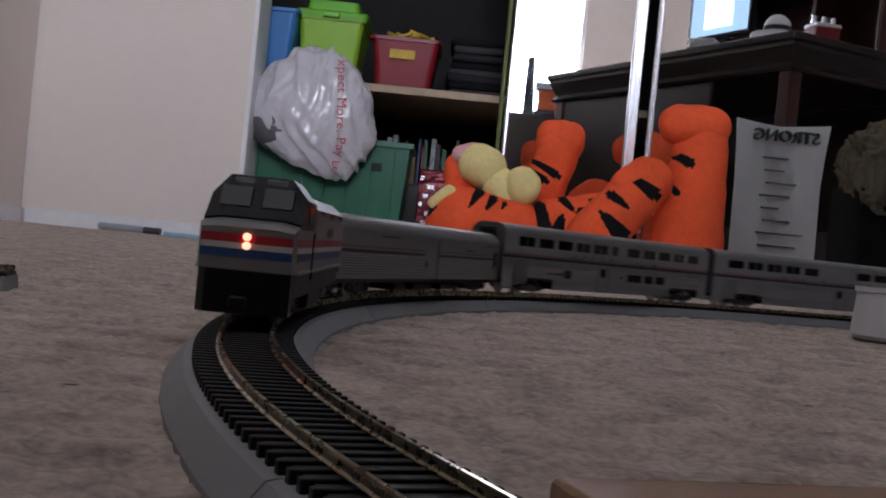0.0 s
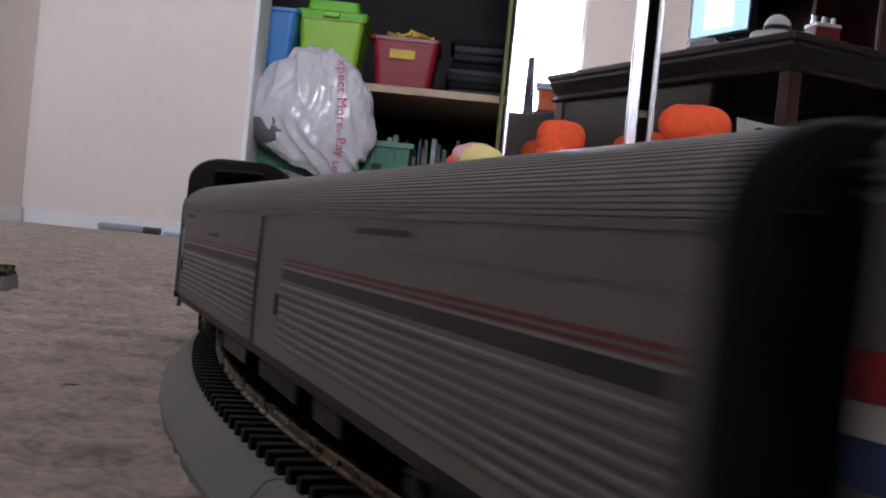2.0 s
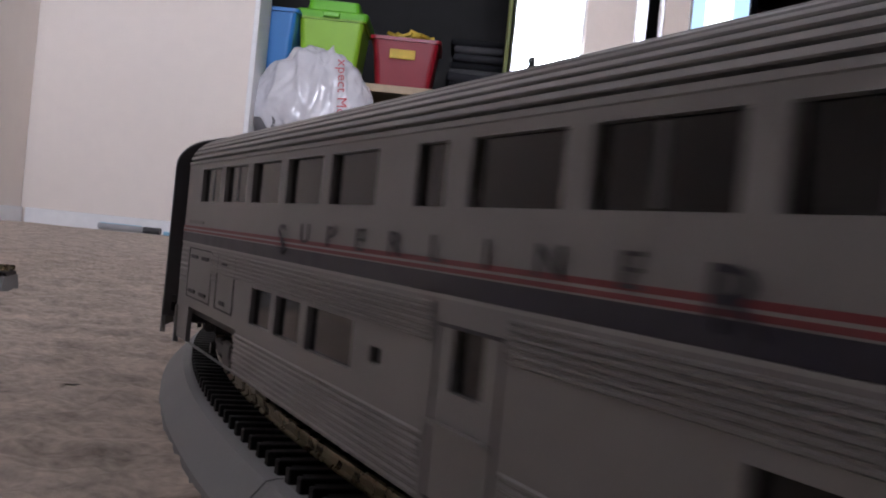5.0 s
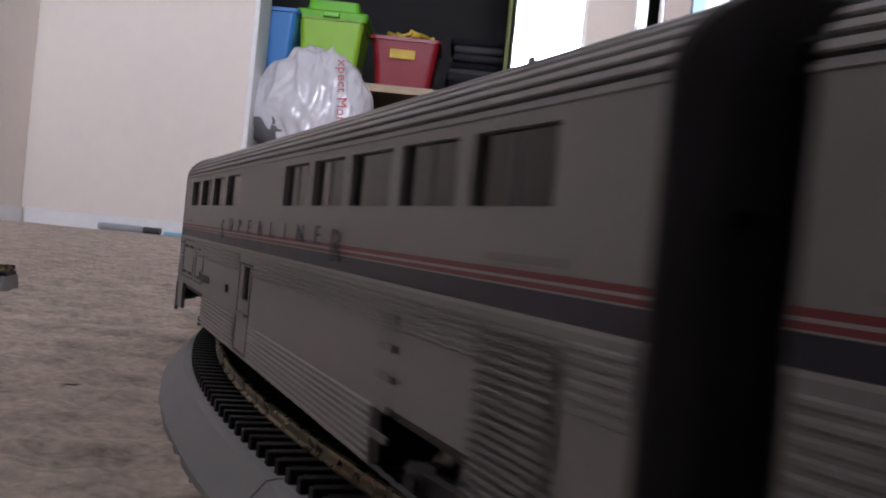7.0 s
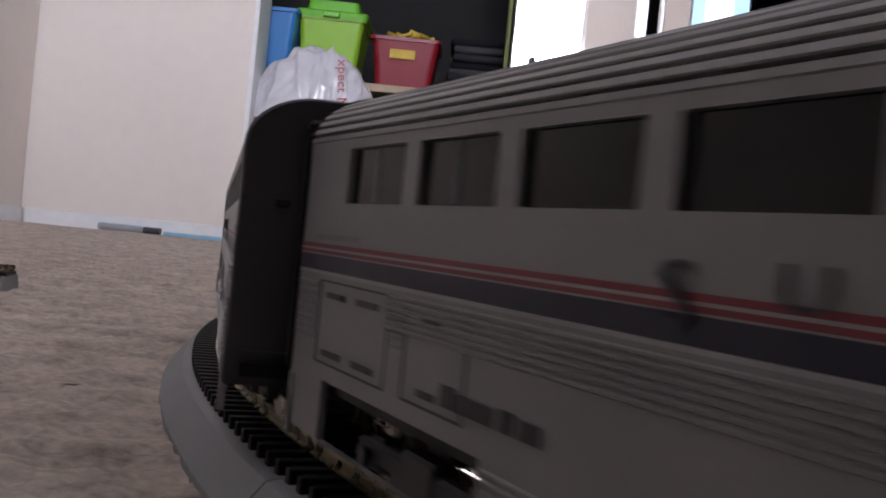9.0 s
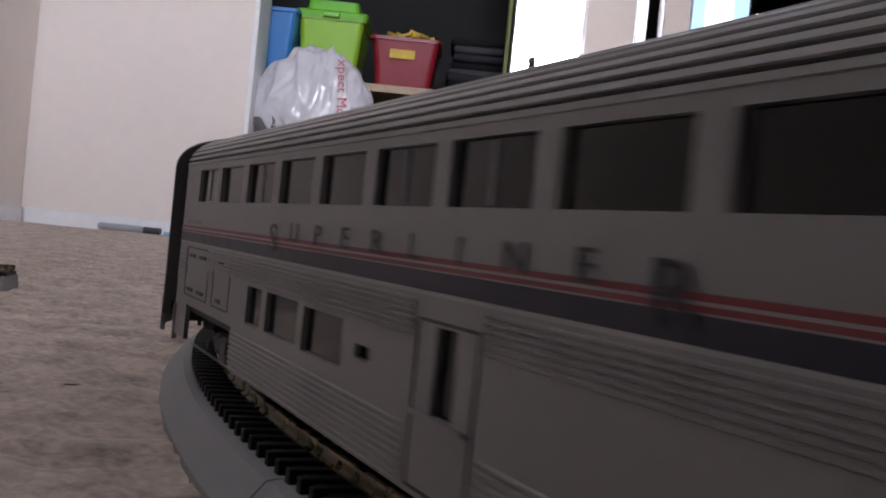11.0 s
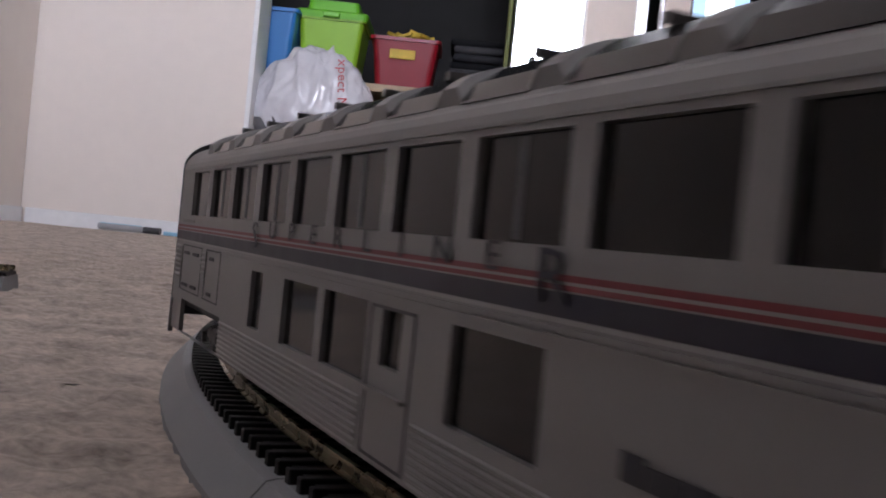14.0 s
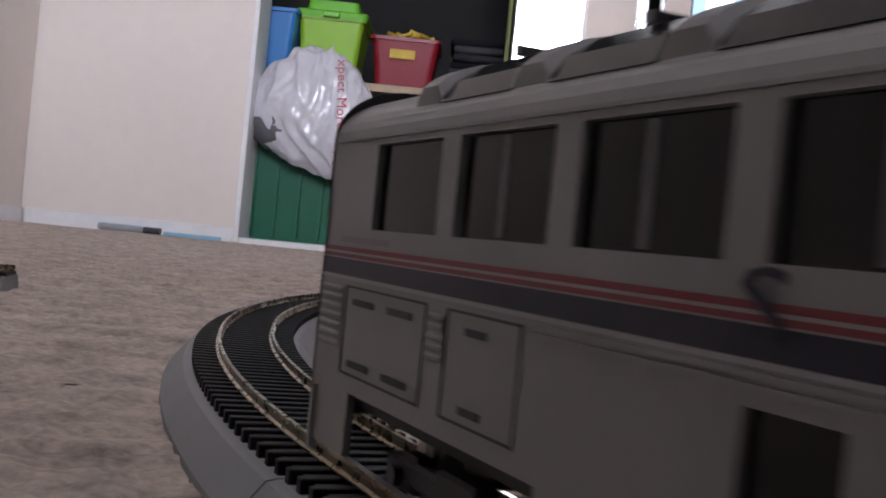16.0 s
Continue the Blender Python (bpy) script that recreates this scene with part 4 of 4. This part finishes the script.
        for k in range(11):
            xx = -.1200 + .02436 * k
            rings = [[(xx + dx, y * 1.004, z + up) for y, z in prof[3:-3]] + [(xx + dx, y, z - .001) for y, z in prof[3:-3][::-1]] for dx, up in ((-.0036, .0006), (-.0022, .0021), (.0022, .0021), (.0036, .0006))]
            part("roof_rib", loft(rings), SHADE_SILVER, car, "grey roof rib")
    else:
        prof = roof_profile(half, ZS, ZT, 9)
        part("roof", loft([[(x, y, z) for y, z in prof] for x in (-L / 2, L / 2)], closed=True), SILVER, car, "ribbed silver roof")
    part("underframe", box(-L / 2 + .002, L / 2 - .002, -half + .0016, half - .0016, .0120, .0140), BLACK, car)
    part("inner_core", box(-L / 2 + .004, L / 2 - .004, -half + .0040, half - .0040, .0142, ZS), BLACK, car)
    part("underbody_tank", box(-.083, .083, -half + .0014, half - .0014, .0052, .0110, .001, 1), BLACK, car)
    for sgn in (-1, 1):
        end_wall(car, L, half, .0085, ZS, ZT, sgn)
        coupler(car, sgn * (L / 2 - .002), sgn)
    bogies = [bogie(car, BOG, .030), bogie(car, -BOG, .030)]
    return car, bogies, BOG


def baggage_car():
    L, half, ZS, ZT = .2935, .0172, .0372, .0455
    car = empty("baggage_car")
    tagged(car, "grey baggage car with red and navy stripes", "model train car")
    Z0 = .0110
    for sgn in (-1, 1):
        doors = [(-.0115, .0135, .0105, .0362), (-.1440, -.1330, .0105, .0340)]
        holes = doors
        part("body_side", side_wall(L, half, Z0, ZS, holes, .0006, sgn), SHADE_SILVER, car, "grey painted side")
        for a, b, c, e in doors:
            d = part("sliding_door", box(a + .0001, b - .0001, *sorted((sgn * (half - .0009), sgn * (half - .0004))), c + .00005, e - .00005), SHADE_SILVER, car, "grey sliding door")
            part("door_handle", box(b - .004, b - .003, *sorted((sgn * (half - .0003), sgn * (half + .0001))), .018, .022), BLACK, d)
            if b < 0:
                part("door_window", box(a + .002, b - .002, *sorted((sgn * (half - .0003), sgn * (half - .0001))), .0205, .0310), PANE, d)
        yb = sorted((sgn * (half + .00002), sgn * (half + .00014)))
        for x0, x1 in ((-.1320, -.0118), (.0138, .1440)):
            part("stripe", box(x0, x1, *yb, .0250, .0269), NAVY, car, "navy stripe")
            part("stripe", box(x0, x1, *yb, .02695, .0273), PIN_WHITE, car, "white pinstripe")
            part("stripe", box(x0, x1, *yb, .0275, .0279), MAROON, car, "red pinstripe")
            part("stripe", box(x0, x1, *yb, .0283, .0288), MAROON, car, "red pinstripe")
            part("fluting", rib_band(x0, x1, .0130, .0246, half, sgn, .0015, .0004), SHADE_SILVER, car, "corrugated lower side")
        part("eave_bead", box(-L / 2 + .001, L / 2 - .001, *sorted((sgn * half, sgn * (half + .0004))), .0368, .0374), SHADE_SILVER, car)
        part("eave_bead", box(-L / 2 + .001, L / 2 - .001, *sorted((sgn * half, sgn * (half + .0003))), .0325, .0328), SHADE_SILVER, car)
        for x0, x1, z in ((-.083, -.067, .0302), (-.131, -.115, .0345), (.06, .085, .0345)):
            part("number_bar", box(x0, x1, *yb, z, z + .0009), GREY_PRINT, car)
    prof = roof_profile(half, ZS, ZT, 22)
    part("roof", loft([[(x, y, z) for y, z in prof] for x in (-L / 2, L / 2)]), SHADE_SILVER, car, "ribbed grey roof")
    part("underframe", box(-L / 2 + .002, L / 2 - .002, -half + .0012, half - .0012, .0080, .0128), BLACK, car)
    part("inner_core", box(-L / 2 + .003, L / 2 - .003, -half + .0030, half - .0030, .0126, ZS), BLACK, car)
    for k, (x0, x1) in enumerate(((-.055, -.025), (-.01, .025), (.037, .055))):
        part("underbody_box", box(x0, x1, -half + .002, half - .002, .0035, .0075, .0006, 1), BLACK, car)
    for sgn in (-1, 1):
        end_wall(car, L, half, .0085, ZS, ZT, sgn)
        coupler(car, sgn * (L / 2 - .002), sgn)
    return car, [bogie(car, .1035, .030), bogie(car, -.1035, .030)], .1035


def lengthen(car, k):
    """Set the parts of a shell out to the car's full length: stations along x by k, thin end fittings moved whole."""
    for ob in car.children:
        if ob.type != "MESH":
            continue
        if ob.matrix_basis.translation.length > 0:
            ob.location.x *= k
            continue
        xs = [v.co.x for v in ob.data.vertices]
        mid, thin = (min(xs) + max(xs)) / 2, max(xs) - min(xs) < .02
        for v in ob.data.vertices:
            v.co.x = v.co.x + mid * (k - 1) if thin else v.co.x * k


def locomotive():
    L, half = .165, .0172
    car = empty("locomotive")
    tagged(car, "diesel locomotive with red, white and blue bands", "model locomotive")
    Z0, ZS, ZT = .0182, .0445, .0490
    NX = .0825
    # long hood and cab: one shell whose nose slopes back above the stripes
    def ring(x, zt, zs, w=half):
        ch = .0062
        return [(x, -w, Z0), (x, -w, zs), (x, -w + ch, zt), (x, w - ch, zt), (x, w, zs), (x, w, Z0)]
    part("body", loft([ring(-L / 2, .0475, .0425), ring(.0358, .0475, .0425)]), SHADE_SILVER, car, "silver grey hood")
    part("cab", loft([ring(.0360, .0508, .0440), ring(.0640, .0515, .0444), ring(.0735, .0362, .0350), ring(.0800, .0348, .0338), ring(NX, .0330, .0322, half - .001)]), SHADE_SILVER, car, "cab with sloping nose")
    # black windscreen mask over the cab front
    part("windscreen_mask", loft([[(x, -half - .0002, .0340), (x, -half - .0002, zs), (x, -half + .0060, zt), (x, half - .0060, zt), (x, half + .0002, zs), (x, half + .0002, .0340)] for x, zt, zs in ((.0365, .0513, .0444), (.0645, .0520, .0448), (.0745, .0367, .0356))]), BLACK, car, "black windscreen surround")
    for sgn in (-1, 1):
        m = Matrix.Translation((.0700, sgn * .0075, .0440)) @ Euler((0, radians(-30), 0)).to_matrix().to_4x4()
        bm = bmesh.new()
        add_box(bm, -.0002, .0006, -.0058, .0058, -.0045, .0045, .0004, 1)
        part("windscreen", bm, PANE, car, "dark windscreen pane", where=m)
        part("cab_window", box(.046, .058, *sorted((sgn * (half + .0003), sgn * (half + .0006))), .0362, .0425), PANE, car, "cab side window")
        b = part("number_board", box(.0648, .0664, *sorted((sgn * .0022, sgn * .0095)), .0480, .0510, .0003, 1), NUMBER_LIT, car, "lit number board")
        for k in range(3):
            part("number_bar", box(.06645, .0666, *sorted((sgn * (.0034 + .002 * k), sgn * (.0046 + .002 * k))), .0486, .0504), BLACK, b)
        y0, y1 = sorted((sgn * (half + .00003), sgn * (half + .00016)))
        part("stripe", box(-L / 2, .0790, y0, y1, .0276, .0306), RED, car, "red band")
        part("stripe", box(-L / 2, .0790, y0, y1, .0255, .02755), STRIPE_WHITE, car, "white band")
        part("stripe", box(-L / 2, .0790, y0, y1, .0225, .02545), BLUE, car, "blue band")
        part("sill", box(-L / 2, .0785, *sorted((sgn * half, sgn * (half + .0008))), .0178, .0190), SILVER, car, "bright sill edge")
        part("hood_bead", box(-L / 2, .0375, *sorted((sgn * half, sgn * (half + .0004))), .0392, .0397), SILVER, car)
        part("hood_bead", box(-L / 2, .0375, *sorted((sgn * half, sgn * (half + .0003))), .0405, .0408), SILVER, car)
        bm = bmesh.new()
        add_box(bm, -.0115, .0115, -.00008, .00008, -.0015, .0015)
        add_box(bm, -.0125, .006, -.00008, .00008, .0018, .0024)
        part("emblem", bm, GREY_PRINT, car, where=pose(-.0225, sgn * (half + .0002), .0335))
        for k in range(3):
            part("vent_grille", rib_band(-.070 + .038 * k, -.052 + .038 * k, .0402, .0424, half, sgn, .0006, .0005), DARKGREY, car, "dark air intake")
        part("cab_door", outline(.030, .036, .0150, .0400, half, sgn, .0004), GREY_PRINT, car)
        part("grab_rail", box(.0400, .0404, *sorted((sgn * (half + .0004), sgn * (half + .0010))), .0150, .0330), BLACK, car)
        part("fuel_tank", box(-.022, .020, *sorted((sgn * .004, sgn * (half - .002))), .0020, .0125, .0015, 2), BLACK, car)
    # bands and lamps on the nose
    part("nose_stripe", box(NX + .0001, NX + .0003, -half + .0012, half - .0012, .0276, .0306), RED, car, "red band")
    part("nose_stripe", box(NX + .0001, NX + .0003, -half + .0012, half - .0012, .0255, .02755), STRIPE_WHITE, car, "white band")
    part("nose_stripe", box(NX + .0001, NX + .0003, -half + .0012, half - .0012, .0225, .02545), BLUE, car, "blue band")
    for z in (.0298, .0268):
        bm = bmesh.new()
        add_cyl(bm, .0014, .0013, .0012, pose(NX + .0009, .0, z, 0, 90, 0), 18)
        part("headlight", bm, HEADLIGHT, car, "glowing headlight")
    part("pilot", loft([[(x, y, z) for y, z in ((-w, .0030), (w, .0030), (w, .0181), (-w, .0181))] for x, w in ((.074, half - .001), (NX - .001, half - .001), (NX + .002, half - .004))]), BLACK, car, "black pilot and snow plough")
    part("underframe", box(-L / 2 + .002, .0735, -half + .0010, half - .0010, .0090, .01815), BLACK, car)
    part("roof_cover", loft([[(x, -half + .0052, .0443), (x, -half + .0066, .0479), (x, half - .0066, .0479), (x, half - .0052, .0443)] for x in (-L / 2 + .001, .0370)]), DARKGREY, car, "dark grey roof")
    for k in range(3):
        bm = bmesh.new()
        add_cyl(bm, .0085, .0085, .0016, pose(-.062 + .026 * k, 0, .0485), 28)
        part("roof_fan", bm, DARKGREY, car, "dark round roof fan")
    part("exhaust", box(.014, .024, -.004, .004, .0476, .0500, .0005, 1), DARKGREY, car)
    part("roof_walk", box(-L / 2 + .004, .036, -.0035, .0035, .0476, .0480), DARKGREY, car)
    part("end_wall", box(-L / 2 - .0006, -L / 2 - .0001, -half + .0006, half - .0006, .0142, .0420), DARKGREY, car, "grey rear wall")
    part("rear_door", box(-L / 2 - .0030, -L / 2 - .0007, -.006, .006, .0142, .0400, .0004, 1), BLACK, car)
    coupler(car, -L / 2 + .002, -1)
    coupler(car, NX, 1)
    lengthen(car, 1.07)
    return car, [bogie(car, .055, .030), bogie(car, -.055, .030)], .055


def span(a, n, pitch, w):
    return [(a + pitch * k, a + pitch * k + w) for k in range(n)]


SLOT, PITCH, PANE_W = -.1318, .02436, .0199
LOUNGE = span(SLOT, 11, PITCH, PANE_W)
COACH = span(SLOT, 11, PITCH, PANE_W)
SLEEPER = COACH[:4] + COACH[6:]
TRANS = COACH[:5] + [(-.0008, .0080)] + COACH[6:]
GAP = .3076
TRAIN = [
    (locomotive(), -.3076 - .2453),
    (baggage_car(), -.3076),
    (superliner("silver double-deck coach with dark upper windows", TRANS, [(-0.0757, -0.0615, 0.0161, 0.0228), (-0.0583, -0.0436, 0.0161, 0.0228), (-0.0398, -0.0180, 0.0161, 0.0228), (-0.0109, -0.0071, 0.0182, 0.0204), (0.0144, 0.0221, 0.0185, 0.0257), (0.0622, 0.0718, 0.0153, 0.0218)], (0.0101, 0.0263), "coach", (.0015, .1165), .0850), 0.0),
    (superliner("silver double-deck sleeper with split upper windows", SLEEPER, [(-0.0210, -0.0135, 0.0178, 0.0250), (-0.0462, -0.0404, 0.0174, 0.0193)], (-0.0263, -0.0103), "sleeper", (.0015, .1165), -.0835), GAP),
    (superliner("silver double-deck coach with lower windows", COACH, [(-0.0748, -0.0639, 0.0158, 0.0228), (-0.0601, -0.0403, 0.0158, 0.0228), (-0.0369, -0.0172, 0.0156, 0.0225), (-0.0117, -0.0055, 0.0180, 0.0199), (0.0151, 0.0209, 0.0150, 0.0250)], (0.0096, 0.0263), "coach", (.0000, .1165), .0850), 2 * GAP),
    (superliner("silver double-deck lounge car with roof windows", LOUNGE, [(-0.0598, -0.0505, 0.0148, 0.0256), (-0.0354, -0.0151, 0.0146, 0.0257), (-0.0115, 0.0087, 0.0148, 0.0258), (0.0144, 0.0215, 0.0180, 0.0257), (0.0365, 0.0577, 0.0147, 0.0257)], (0.0103, 0.0260), "lounge", (.0000, .1165), .0835), 3 * GAP),
]

# place of the first coach along the line against time
TIMES = [0, .3, .5, .9, 1.2, 1.5, 2, 2.5, 3, 3.5, 4, 4.2, 6.5, 7, 7.5, 8.5, 8.8, 11.5, 12, 12.5, 13, 13.3, 14, 15.3, 15.5, 16]
ALONG = [.8457, .766, .710, .590, .514, .447, .348, .2585, .1855, .120, .0656, .0437, -.209, -.2595, -.3135, -.415, -.4440, -.704, -.756, -.8104, -.858, -.8845, -.944, -1.0434, -1.0575, -1.0892]


def along(t):
    """Smooth monotone run of the train between the known places."""
    d = [(b - a) / (v - u) for u, v, a, b in zip(TIMES, TIMES[1:], ALONG, ALONG[1:])]
    m = [d[0]] + [2 * p * q / (p + q) if p * q > 0 else 0 for p, q in zip(d, d[1:])] + [d[-1]]
    k = min(max(sum(1 for x in TIMES if x <= t) - 1, 0), len(TIMES) - 2)
    h = TIMES[k + 1] - TIMES[k]
    u = (t - TIMES[k]) / h
    return (2 * u ** 3 - 3 * u ** 2 + 1) * ALONG[k] + (u ** 3 - 2 * u ** 2 + u) * h * m[k] + (-2 * u ** 3 + 3 * u ** 2) * ALONG[k + 1] + (u ** 3 - u ** 2) * h * m[k + 1]


def motions():
    ts = [round(.2 * k, 2) for k in range(81)]
    for (car, bogies, reach), off in TRAIN:
        rows, turns = [], [[], []]
        for t in ts:
            s = along(t) + off
            p, a = heading(s, reach)
            rows.append((t, pose(p.x, p.y, RAIL_TOP, 0, 0, math.degrees(a))))
            for k, sg in enumerate((1, -1)):
                q, b = heading(s - sg * reach, .012)
                turn = (math.degrees(b - a) + 180) % 360 - 180
                turns[k].append((t, pose(sg * reach, 0, 0, 0, 0, turn)))
        walk(car, rows)
        for bg, rr in zip(bogies, turns):
            walk(bg, rr)


motions()
